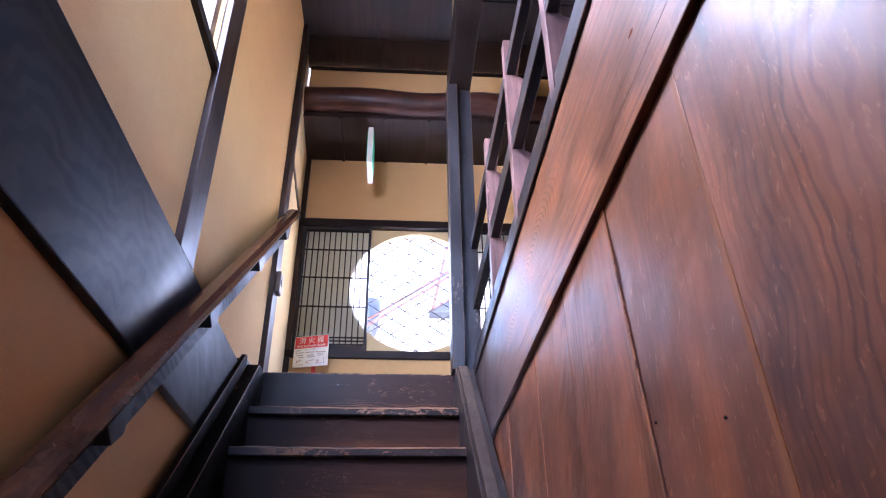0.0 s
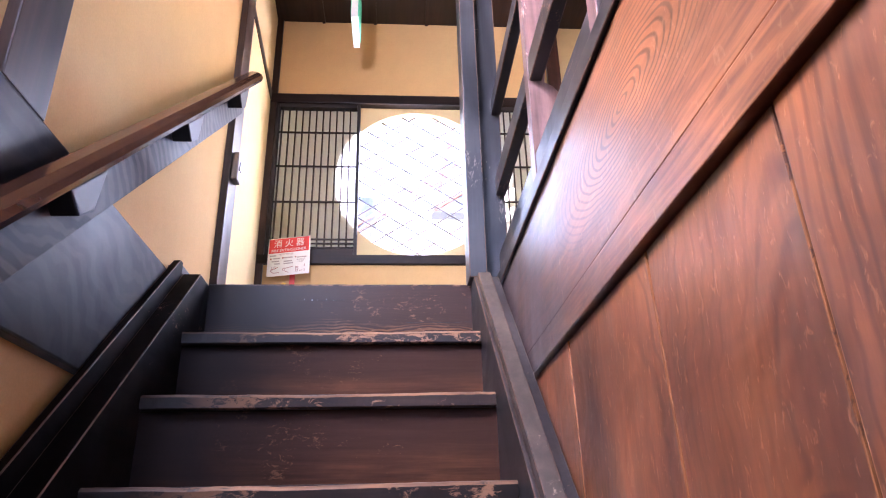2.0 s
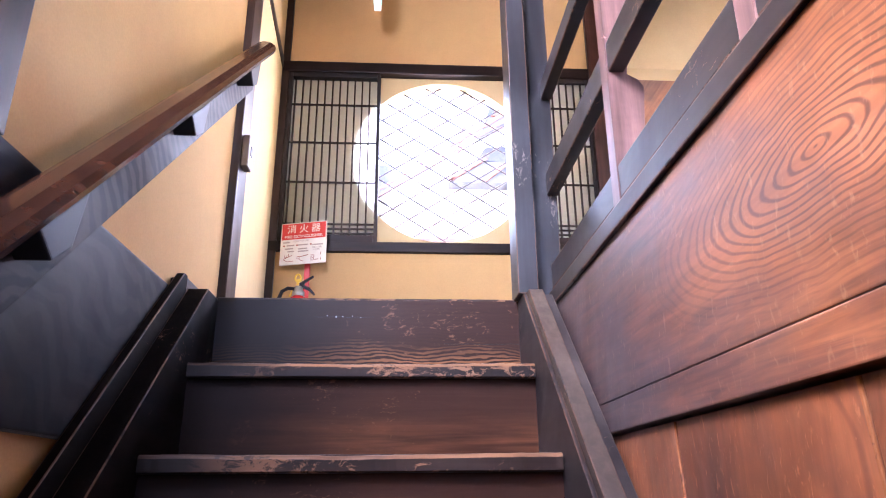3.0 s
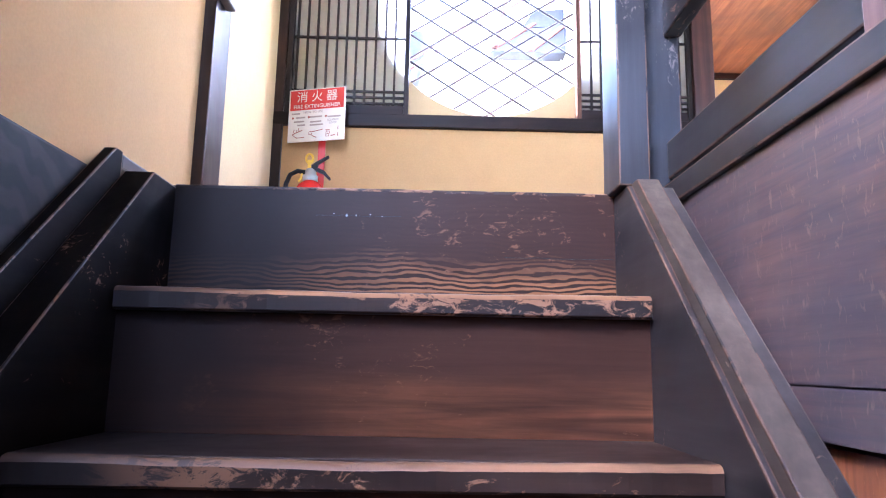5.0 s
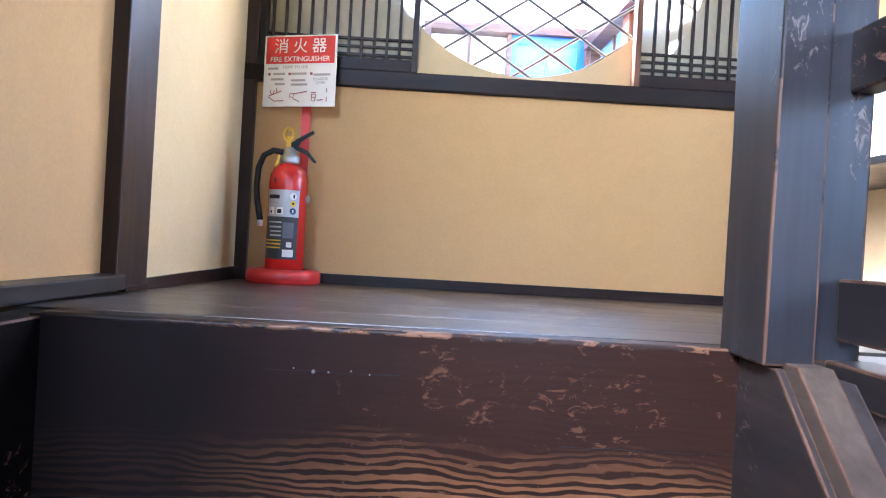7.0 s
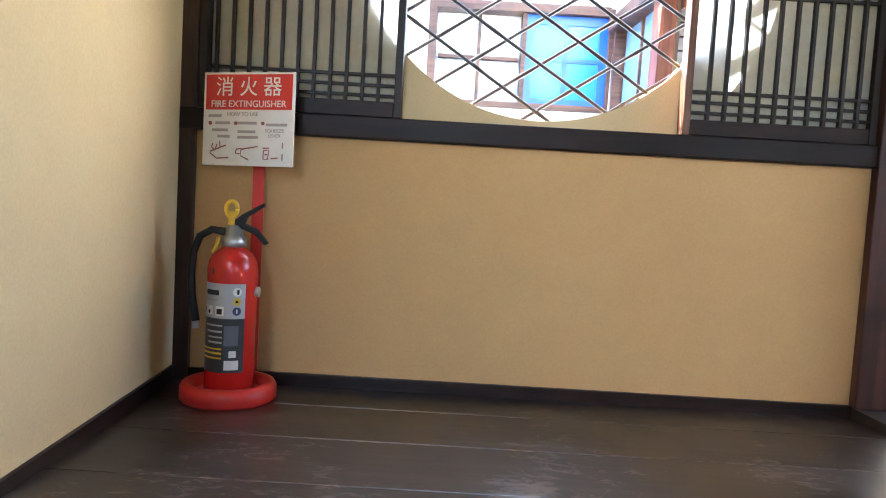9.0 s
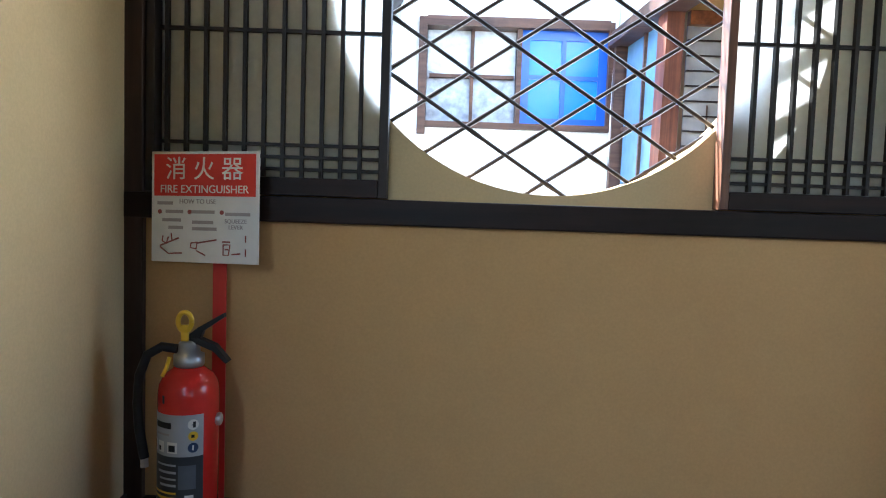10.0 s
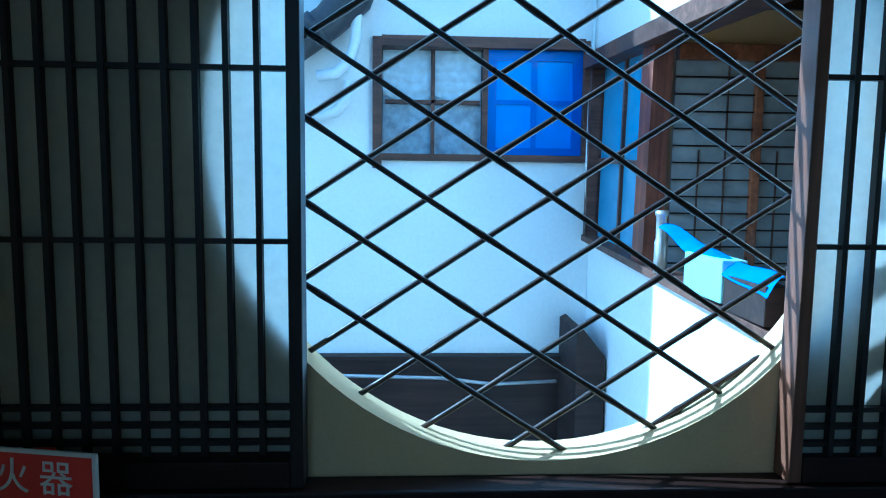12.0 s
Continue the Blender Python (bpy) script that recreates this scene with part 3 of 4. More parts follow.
solid("baseboard_left", boxes((WL + 0.001, WL + 0.05, 3.13, 3.635, FZ, FZ + 0.03), bevel=0.004), RAIL_WORN, "brown wooden ledge beside the stair head", "trim", kind="structure")

# side window high in the left wall
win = thing("window_1", (WL, 1.3, 2.93), "bright glazed window high in the stair wall", "window", kind="structure")
part("window_sill", boxes((WL - 0.10, WL + 0.025, 0.55, 2.028, 2.885, 2.93), bevel=0.003), BEAM, win)
bars("window_frame", BEAM_Z, win, [(WL - 0.09, WL - 0.02, 0.55, 0.60, 2.93, 4.0), (WL - 0.09, WL - 0.02, 1.97, 2.02, 2.93, 4.0), (WL - 0.07, WL - 0.04, 1.27, 1.31, 2.93, 3.96), (WL - 0.09, WL - 0.02, 0.60, 1.97, 3.95, 4.0)], 0.002)

bm = bmesh.new()
bm.faces.new([bm.verts.new(p) for p in ((WL - 0.112, 0.55, 2.93), (WL - 0.112, 2.02, 2.93), (WL - 0.112, 2.02, 4.0), (WL - 0.112, 0.55, 4.0))])
part("pane", bm, PAPER, win, "frosted white pane")

# ---- stairs ----
stairs = thing("staircase", (-0.13, 0.6, LZ), "steep dark wooden staircase with worn tread edges", "staircase")
N = 10
for k in range(N):
    y, z = Y2 - GO * k, Z2 - RISE * k
    back = y + GO
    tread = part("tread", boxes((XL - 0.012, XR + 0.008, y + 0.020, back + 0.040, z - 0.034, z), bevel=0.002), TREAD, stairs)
    bm = bmesh.new()
    n = 60
    rows = []
    prof = [(0.020, -0.040), (0.004, -0.040), (0.0, -0.036), (-0.001, -0.008), (0.004, -0.001), (0.012, 0.0015), (0.020, 0.001)]
    for i in range(n + 1):
        x = XL + 0.004 + (XR - XL - 0.008) * i / n
        chip = 0.004 * max(0.0, noise.noise((x * 9, k * 3.1, 0.0))) + 0.0015 * noise.noise((x * 40, k * 5.0, 2.0))
        dip = -0.004 * math.exp(-((x + 0.13) / 0.28) ** 2)
        rows.append([bm.verts.new((x, y + py + chip, z + pz + dip * (pz > -0.02) - (chip if pz > -0.02 else 0) * 0.7)) for py, pz in prof])
    for a, b in zip(rows, rows[1:]):
        for i in range(3):
            bm.faces.new((a[i], a[i + 1], b[i + 1], b[i]))
    strip = bmesh.new()
    tops = [[strip.verts.new(v.co) for v in r[3:]] for r in rows]
    for a, b in zip(tops, tops[1:]):
        for i in range(3):
            strip.faces.new((a[i], a[i + 1], b[i + 1], b[i])).smooth = True
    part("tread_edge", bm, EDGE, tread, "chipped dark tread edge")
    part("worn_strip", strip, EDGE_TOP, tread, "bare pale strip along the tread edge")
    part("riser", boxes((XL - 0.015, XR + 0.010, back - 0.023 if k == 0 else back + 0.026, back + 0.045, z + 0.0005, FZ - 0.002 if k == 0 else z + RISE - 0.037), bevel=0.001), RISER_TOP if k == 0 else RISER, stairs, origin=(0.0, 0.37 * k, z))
# the bare, ragged front edge of the landing
bm = bmesh.new()
rows = []
for i in range(91):
    x = XL + (XR - XL) * i / 90
    chip = 0.0035 * max(0.0, noise.noise((x * 14, 7.7, 0.0))) + 0.0015 * noise.noise((x * 50, 3.0, 2.0))
    deep = 0.010 + 0.006 * noise.noise((x * 22, 1.0, 5.0))
    rows.append([bm.verts.new((x, Y2 + GO - 0.0235 + dy, FZ + dz)) for dy, dz in ((0.0005, -0.006 - chip), (-0.0012 + chip, -0.003), (0.002 + chip, 0.0006), (0.004 + deep, 0.0008))])
for a, b in zip(rows, rows[1:]):
    for k in range(3):
        bm.faces.new((a[k], a[k + 1], b[k + 1], b[k])).smooth = True
part("landing_edge", bm, EDGE, stairs, "bare pale edge of the landing")
SL = RISE / GO


def slope(y, z_at, y_at):
    return z_at + SL * (y - y_at)


def stringer(x0, x1, z_top, y_top, drop, y_lo=0.05, flat=0.0, bevel=0.0032):
    bm = bmesh.new()
    prism(bm, [(y_lo, slope(y_lo, z_top, y_top)), (y_top, z_top), (y_top + flat, z_top), (y_top + flat, z_top - drop * 0.55), (y_lo, slope(y_lo, z_top, y_top) - drop)], "x", x0, x1)
    long = [e for e in bm.edges if e.calc_length() > 0.1]
    made = bmesh.ops.bevel(bm, geom=long, offset=bevel, segments=2, affect="EDGES", profile=0.6)
    for f in made["faces"]:
        f.material_index = 1
    return bm


part("stringer", stringer(XR, 0.347, 2.083, 3.145, 0.55, flat=0.17), (STRINGER_SCUFFED_LIT, WORN_LINE), stairs, "scuffed dark board closing the ends of the treads")
part("stringer", stringer(0.392, 0.419, 2.074, 3.120, 0.50, flat=0.185), (STRINGER_SCUFFED_LIT, CAP_GREY), stairs, "chipped dark strip beside the cap")
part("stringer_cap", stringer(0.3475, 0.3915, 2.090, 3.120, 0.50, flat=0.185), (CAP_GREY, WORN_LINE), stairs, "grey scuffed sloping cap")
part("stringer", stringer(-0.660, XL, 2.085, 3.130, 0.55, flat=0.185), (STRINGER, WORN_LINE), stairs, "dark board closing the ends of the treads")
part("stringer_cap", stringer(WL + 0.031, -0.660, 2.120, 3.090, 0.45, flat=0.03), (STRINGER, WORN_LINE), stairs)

for x, r in ((-0.262, 0.0013), (-0.235, 0.0030), (-0.215, 0.0018), (-0.185, 0.0015), (-0.160, 0.0013)):
    bm = bmesh.new()
    bmesh.ops.create_icosphere(bm, subdivisions=1, radius=r, matrix=Matrix.Translation((x, Y2 + GO - 0.023, 2.032 + 0.002 * math.sin(x * 90))))
    part("nail", bm, STEEL, stairs, "small bright nail head")
for x0, x1, z in ((-0.30, -0.12, 2.031), (0.10, 0.33, 1.948)):
    bm = bmesh.new()
    pts = [(x0 + (x1 - x0) * i / 16, z + 0.0025 * noise.noise((x0 + i * 0.3, z, 0))) for i in range(17)]
    prism(bm, pts + [(x, zz - 0.0011 - 0.0006 * math.sin(i * 2.1)) for i, (x, zz) in reversed(list(enumerate(pts)))], "y", Y2 + GO - 0.0236, Y2 + GO - 0.021)
    part("crack", bm, BLACK, stairs, "dark crack in the riser")

# ---- handrail on the left wall ----
rail = thing("handrail", (WL, 2.4, 2.0), "varnished round handrail on a dark backing board", "handrail")


def hz(y):
    return 3.275 + 0.93 * (y - 3.666)


bm = bmesh.new()
prism(bm, [(-0.6, hz(-0.6) - 0.183), (3.665, hz(3.665) - 0.172), (3.685, hz(3.685) - 0.02), (3.66, hz(3.66) + 0.030), (-0.6, hz(-0.6) + 0.030)], "x", WL + 0.030, WL + 0.052, 0.003)
part("backing_board", bm, wood("grained_backing_board", (0.055, 0.040, 0.038), (0.014, 0.010, 0.010), "y", 0.52, spec=0.14, bump=0.9, rings=((1, 0.8, 1.2), (0, -1.9, -2.6), 7.0)), rail, "dark grained backing board")
bm = bmesh.new()
prism(bm, [(WL + 0.058, 0.004), (WL + 0.108, 0.0), (WL + 0.127, 0.012), (WL + 0.134, 0.032), (WL + 0.128, 0.052), (WL + 0.108, 0.068), (WL + 0.078, 0.074), (WL + 0.056, 0.064)], "y", 0, 1)
for v in bm.verts:
    yy = -0.6 + (3.655 + 0.6) * v.co.y
    v.co = (v.co.x, yy, hz(yy) + v.co.z)
part("rail", bm, HANDRAIL, rail, "polished brown handrail")
for y in (0.35, 1.0, 1.65, 2.27, 2.88, 3.44):
    bm = bmesh.new()
    prism(bm, [(y - 0.065, hz(y - 0.065) - 0.002), (y + 0.075, hz(y + 0.075) - 0.002), (y + 0.045, hz(y) - 0.055), (y - 0.012, hz(y) - 0.098)], "x", WL + 0.050, WL + 0.112, 0.004)
    part("bracket", bm, BLACK, rail, "small black bracket")

switch = thing("switch_box", (WL, 3.64, 2.74), "grey wall switch box on the landing post", "switch")
part("body", boxes((WL + 0.033, WL + 0.064, 3.650, 3.720, 2.745, 2.885), bevel=0.008), SWITCH, switch)
part("rocker", boxes((WL + 0.062, WL + 0.068, 3.670, 3.700, 2.80, 2.84), bevel=0.002), LABEL_DARK, switch)

# ---- boarded wall and balustrade on the right ----
wall_r = thing("wall_right", (WR, 1.5, LZ), "red-brown boarded wall beside the stairs", "wall", kind="structure")
joints = [(-2.75, 0.06), (-1.9, 0.06), (-1.15, 0.06), (-0.40, 0.06), (-0.025, 0.06), (0.365, 0.06), (0.725, 0.060), (1.10, 0.125), (1.468, 0.030), (1.847, 0.062), (2.35, 0.040), (2.72, 0.05), (3.02, 0.05), (3.30, 0.05)]
bare = {6: 0.015, 7: 0.007, 9: 0.005}  # planks with a strip of bare wood along one edge
for i, ((a, la), (b, lb)) in enumerate(zip(joints, joints[1:])):
    dx = 0.0012 * math.sin(i * 2.4)
    bm = bmesh.new()
    w = 0.0024 + 0.0008 * math.sin(i * 3.7)
    box(bm, WR + 0.012 + dx, WR + 0.050, a + w, b - w, LZ, 1.630)
    long = [e for e in bm.edges if abs(e.verts[0].co.z - e.verts[1].co.z) > 1 and e.verts[0].co.x < WR + 0.03]
    made = bmesh.ops.bevel(bm, geom=long, offset=0.0022, segments=2, affect="EDGES", profile=0.6)
    for f in made["faces"]:
        f.material_index = 1
    bmesh.ops.bisect_plane(bm, geom=bm.verts[:] + bm.edges[:] + bm.faces[:], plane_co=(0, a + w + bare.get(i, 0.003), 0), plane_no=(0, 1, 0))
    for f in bm.faces:
        if f.calc_center_median().y < a + w + bare.get(i, 0.003) and f.normal.x < -0.5:
            f.material_index = 1
    for v in bm.verts:
        u = (v.co.y - a) / (b - a)
        v.co.y += (la + (lb - la) * u) * (v.co.z - 1.64)
    part("plank", bm, (PLANK, PLANK_EDGE), wall_r, origin=(0.43 - 0.3 * i, (a + b) / 2 + 0.06 * math.sin(i * 2.1), 0.75 + 0.5 * math.sin(i * 1.3)))
# white strip painted where light shines through the joint
bm = boxes((WR + 0.020, WR + 0.053, 1.4668, 1.4692, 0.3, 1.17))
for v in bm.verts:
    v.co.y += 0.030 * (v.co.z - 1.64)
part("joint_light_strip", bm, SIGN_WHITE, wall_r, "white strip standing in for light through a plank joint")
for y, z in ((0.80, 1.12), (1.02, 1.18)):
    bm = bmesh.new()
    bmesh.ops.create_icosphere(bm, subdivisions=1, radius=0.0026, matrix=Matrix.Translation((WR + 0.0115, y, z)))
    part("nail", bm, BLACK, wall_r, "small dark nail head")
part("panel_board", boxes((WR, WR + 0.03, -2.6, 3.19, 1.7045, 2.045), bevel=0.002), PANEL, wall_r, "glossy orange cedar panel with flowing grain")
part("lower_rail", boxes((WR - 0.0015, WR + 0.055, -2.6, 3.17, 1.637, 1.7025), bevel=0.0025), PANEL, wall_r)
part("top_rail", worn_box(WR - 0.010, WR + 0.055, -2.6, 3.19, 2.046, 2.092, bevel=0.004), (RAIL_WORN, WORN_LINE), wall_r, "dark worn top rail")
part("backing", boxes((WR + 0.057, WR + 0.078, -2.6, 3.20, LZ, 2.045)), BEAM, wall_r)

solid("stair_post", worn_box(0.322, 0.385, 3.150, 3.275, FZ - 0.005, 3.985, bevel=0.0035), (POST_WORN, WORN_LINE), "dark worn square post at the stair head", "post", kind="structure")
solid("stair_post_back", worn_box(0.387, 0.475, 3.205, 3.275, FZ - 0.005, 3.985, bevel=0.004), (POST_WORN, WORN_LINE), "dark worn jamb beside the stair-head post", "post", kind="structure")
solid("stair_head_beam", boxes((0.335, 0.475, -2.6, 3.30, 3.985, 4.21), bevel=0.006), BEAM, "dark beam above the balustrade", "beam", kind="structure")
solid("wall_above_beam", boxes((0.38, 0.44, -2.6, 3.26, 4.21, 5.02)), PLASTER_PALE, "pale plaster above the stair beam", "wall", kind="structure")

bal = thing("balustrade", (0.455, 2.0, 2.09), "dark wooden balustrade with notched square balusters", "balustrade")
for z0, z1 in ((2.115, 2.195), (2.435, 2.515), (2.80, 2.865)):
    part("rail", worn_box(0.440, 0.478, -2.6, 3.204, z0, z1, bevel=0.004), (RAIL_WORN, WORN_LINE), bal)
for i in range(9):
    y = 2.52 - 0.60 * i
    bm = bmesh.new()
    back = [(0.492, 2.093)]
    for lo, hi in ((2.115, 2.435), (2.515, 2.80), (2.865, 2.99)):
        back += [(0.496, lo + 0.01), (0.520, hi - 0.055), (0.520, hi - 0.035), (0.508, hi - 0.018), (0.484, hi - 0.004)] if hi < 2.9 else [(0.496, lo + 0.01), (0.510, hi)]
    prism(bm, [(0.437, 2.093)] + back + [(0.437, 2.99)], "y", y - 0.024, y + 0.024, 0.002)
    part("baluster", bm, BALUSTER, bal)

# ---- sliding screens ----


def shoji(name, x0, x1, label, right_stile):
    s = thing(name, ((x0 + x1) / 2, WE, 2.787), label, "sliding screen")
    y0, y1 = WE - 0.012, WE + 0.032
    d = -0.0215 if right_stile else 0.0  # the front track
    part("stile", boxes((x0, x0 + 0.020, y0, y1, 2.787, 3.843), bevel=0.002), LATTICE if not right_stile else STILE, s)
    part("stile", boxes((x1 - 0.020, x1, y0, y1, 2.787, 3.843), bevel=0.002), LATTICE, s)
    part("top_rail", boxes((x0 + 0.021, x1 - 0.021, y0, y1, 3.815, 3.843), bevel=0.002), LATTICE, s)
    part("bottom_rail", boxes((x0 + 0.021, x1 - 0.021, y0, y1, 2.787, 2.827), bevel=0.002), BEAM_X, s)
    bm = bmesh.new()
    bm.faces.new([bm.verts.new(p) for p in ((x0 + 0.018, WE + 0.0285 + d, 2.825), (x1 - 0.018, WE + 0.0285 + d, 2.825), (x1 - 0.018, WE + 0.0285 + d, 3.817), (x0 + 0.018, WE + 0.0285 + d, 3.817))])
    part("paper", bm, PAPER, s, "translucent white paper")
    n = int((x1 - x0 - 0.085) / 0.0432) + 1
    for i in range(n):
        x = x1 - 0.065 - 0.0432 * i if not right_stile else x0 + 0.065 + 0.0432 * i
        part("upright_bar", boxes((x - 0.0042, x + 0.0042, WE + 0.012 + d, WE + 0.0255 + d, 2.828, 3.815)), LATTICE, s)
    for z in (2.846, 2.873, 2.900, 3.150, 3.398, 3.645):
        part("cross_bar", boxes((x0 + 0.021, x1 - 0.021, WE + 0.015 + d, WE + 0.027 + d, z - 0.0038, z + 0.0038)), LATTICE, s)
    return s


shoji("shoji_screen", -0.707, -0.174, "dark lattice paper screen beside the round window", False)
shoji("shoji_screen", 0.561, END_R - 0.002, "dark lattice paper screen lit by daylight", True)

# bamboo lattice of the round window
lat = thing("bamboo_lattice", (CX, WE + 0.09, CZ - CR), "crossed thin bamboo rods in the round window", "lattice")
for sgn in (1, -1):
    m, step = sgn * 0.648, 0.1225 if sgn > 0 else 0.1300
    for i in range(-9, 10):
        c0 = (3.210 if sgn > 0 else 3.223) + i * step - m * CX
        # meets the circle
        A, B, C = 1 + m * m, 2 * (m * (c0 - CZ) - CX), CX * CX + (c0 - CZ) ** 2 - (CR + 0.004) ** 2
        D = B * B - 4 * A * C
        if D <= 0.02:
            continue
        xa, xb = (-B - math.sqrt(D)) / (2 * A), (-B + math.sqrt(D)) / (2 * A)
        pts, rad = [], []
        n = 24
        for k in range(n + 1):
            x = xa + (xb - xa) * k / n
            pts.append((x, WE + 0.082 + 0.006 * sgn, m * x + c0 + 0.0012 * math.sin(9 * x + i)))
            rad.append(0.0049 * (1.28 if (k + i) % 8 == 3 else 1.0))
        bm = bmesh.new()
        tube(bm, pts, rad, 8)
        part("bamboo_rod", bm, BAMBOO, lat)

# ---- fire extinguisher and its sign ----
EX, EY, EZ = -0.550, 4.482, 2.063
fe = thing("fire_extinguisher", (EX, EY, EZ + 0.02), "red fire extinguisher with black hose and label", "fire extinguisher")
bm = bmesh.new()
lathe(bm, [(0.052, 0.0), (0.0590, 0.006), (0.0590, 0.298), (0.0565, 0.318), (0.047, 0.336), (0.031, 0.348), (0.026, 0.354)], (EX, EY, EZ + 0.022), 40)
part("cylinder", bm, RED, fe)
bm = bmesh.new()
lathe(bm, [(0.027, 0.352), (0.030, 0.356), (0.030, 0.376), (0.022, 0.380), (0.020, 0.400), (0.014, 0.405)], (EX, EY, EZ + 0.022), 24)
part("valve", bm, STEEL, fe, "grey cast valve")


def wrap(bm, z0, z1, a0, a1, r=0.0597, n=18):
    rows = [[bm.verts.new((EX + r * math.sin(radians(a0 + (a1 - a0) * i / n)), EY - r * math.cos(radians(a0 + (a1 - a0) * i / n)), z)) for z in (z0, z1)] for i in range(n + 1)]
    for a, b in zip(rows, rows[1:]):
        bm.faces.new((a[0], b[0], b[1], a[1])).smooth = True


Z0 = EZ + 0.022
for nm, z0, z1, a0, a1, r, mat in (("label", 0.055, 0.185, -62, 48, 0.0597, LABEL_DARK), ("label", 0.185, 0.268, -62, 48, 0.0597, SILVER),
                                 ("label_stripe", 0.088, 0.092, -60, -2, 0.0601, YELLOW), ("label_stripe", 0.099, 0.104, -60, -2, 0.0601, YELLOW), ("label_stripe", 0.110, 0.114, -60, -2, 0.0601, YELLOW),
                                 ("label_stripe", 0.125, 0.130, -40, -2, 0.0601, SILVER), ("label_stripe", 0.138, 0.142, -40, -2, 0.0601, SILVER), ("label_stripe", 0.151, 0.156, -45, -2, 0.0601, SILVER), ("label_stripe", 0.166, 0.170, -50, -2, 0.0601, SILVER),
                                 ("label_panel", 0.120, 0.168, 2, 34, 0.0601, plain("blue_grey_print", (0.12, 0.13, 0.15), 0.4)), ("label_panel", 0.062, 0.085, 4, 36, 0.0601, SIGN_WHITE), ("label_panel", 0.092, 0.108, 14, 30, 0.0601, SIGN_WHITE),
                                 ("label_panel", 0.192, 0.214, -60, -50, 0.0601, SIGN_WHITE), ("label_panel", 0.192, 0.214, -44, -28, 0.0601, SIGN_WHITE), ("label_panel", 0.192, 0.214, -20, 0, 0.0601, SIGN_WHITE),
                                 ("label_print", 0.195, 0.204, -42, -36, 0.0604, BLACK), ("label_print", 0.195, 0.208, -17, -4, 0.0604, BLACK), ("label_print", 0.194, 0.212, -58, -54, 0.0604, BLACK),
                                 ("label_print", 0.240, 0.252, -54, -12, 0.0601, BLACK), ("label_print", 0.226, 0.230, -52, -16, 0.0601, SIGN_GREY)):
    bm = bmesh.new()
    wrap(bm, Z0 + z0, Z0 + z1, a0, a1, r)
    part(nm, bm, mat, fe)
for zc, r, mat in ((0.249, 0.0105, SIGN_WHITE), (0.226, 0.0095, YELLOW), (0.203, 0.0100, LABEL_BLUE)):
    bm = bmesh.new()
    ring = [(0.50 + r / 0.0601 * math.cos(k * math.pi / 8), zc + r * math.sin(k * math.pi / 8)) for k in range(16)]
    bm.faces.new([bm.verts.new((EX + 0.0603 * math.sin(a), EY - 0.0603 * math.cos(a), Z0 + z)) for a, z in ring])
    part("label_icon", bm, mat, fe, "small round icon on the label")
for a0, a1, z0, z1 in ((28, 33, 0.243, 0.255), (25, 31, 0.223, 0.229), (27, 30, 0.198, 0.208)):
    bm = bmesh.new()
    wrap(bm, Z0 + z0, Z0 + z1, a0, a1, 0.0606, 4)
    part("label_print", bm, BLACK if z0 > 0.21 else SIGN_WHITE, fe)
bm = bmesh.new()
wrap(bm, Z0 + 0.288, Z0 + 0.304, -34, -28, 0.0596, 4)
part("label_print", bm, BLACK, fe)
bm = bmesh.new()
hose = [(EX - 0.02, EY - 0.01, Z0 + 0.388), (EX - 0.05, EY - 0.012, Z0 + 0.392), (EX - 0.078, EY - 0.015, Z0 + 0.375), (EX - 0.092, EY - 0.018, Z0 + 0.335), (EX - 0.094, EY - 0.022, Z0 + 0.28), (EX - 0.088, EY - 0.028, Z0 + 0.23), (EX - 0.078, EY - 0.034, Z0 + 0.19), (EX - 0.074, EY - 0.036, Z0 + 0.172)]
tube(bm, hose, 0.0095, 10)
part("hose", bm, BLACK, fe, "curved black hose")
bm = bmesh.new()
tube(bm, [hose[-1], (EX - 0.073, EY - 0.037, Z0 + 0.155)], 0.0075, 10)
part("nozzle", bm, SILVER, fe)
bm = bmesh.new()
prism(bm, [(EX - 0.012, Z0 + 0.405), (EX + 0.02, Z0 + 0.412), (EX + 0.055, Z0 + 0.398), (EX + 0.083, Z0 + 0.365), (EX + 0.076, Z0 + 0.360), (EX + 0.05, Z0 + 0.385), (EX + 0.02, Z0 + 0.397), (EX - 0.012, Z0 + 0.392)], "y", EY - 0.011, EY + 0.011, 0.002)
part("lower_lever", bm, BLACK, fe)
bm = bmesh.new()
prism(bm, [(EX - 0.010, Z0 + 0.408), (EX + 0.02, Z0 + 0.432), (EX + 0.070, Z0 + 0.462), (EX + 0.072, Z0 + 0.454), (EX + 0.03, Z0 + 0.425), (EX + 0.024, Z0 + 0.408)], "y", EY - 0.010, EY + 0.010, 0.002)
part("upper_lever", bm, BLACK, fe)
bm = bmesh.new()
tube(bm, [(EX - 0.004 + 0.016 * math.cos(a) * 0.85, EY - 0.014, Z0 + 0.444 + 0.019 * math.sin(a)) for a in [math.radians(20 * i) for i in range(19)]], 0.0052, 8)
box(bm, EX - 0.010, EX + 0.003, EY - 0.018, EY - 0.010, Z0 + 0.405, Z0 + 0.438)
part("safety_pin", bm, YELLOW, fe, "yellow looped safety pin")
bm = bmesh.new()
tube(bm, [(EX - 0.028, EY - 0.030, Z0 + 0.375), (EX - 0.03, EY - 0.04, Z0 + 0.355), (EX - 0.036, EY - 0.046, Z0 + 0.34)], 0.004, 8)
part("seal_strap", bm, YELLOW, fe)
bm = bmesh.new()
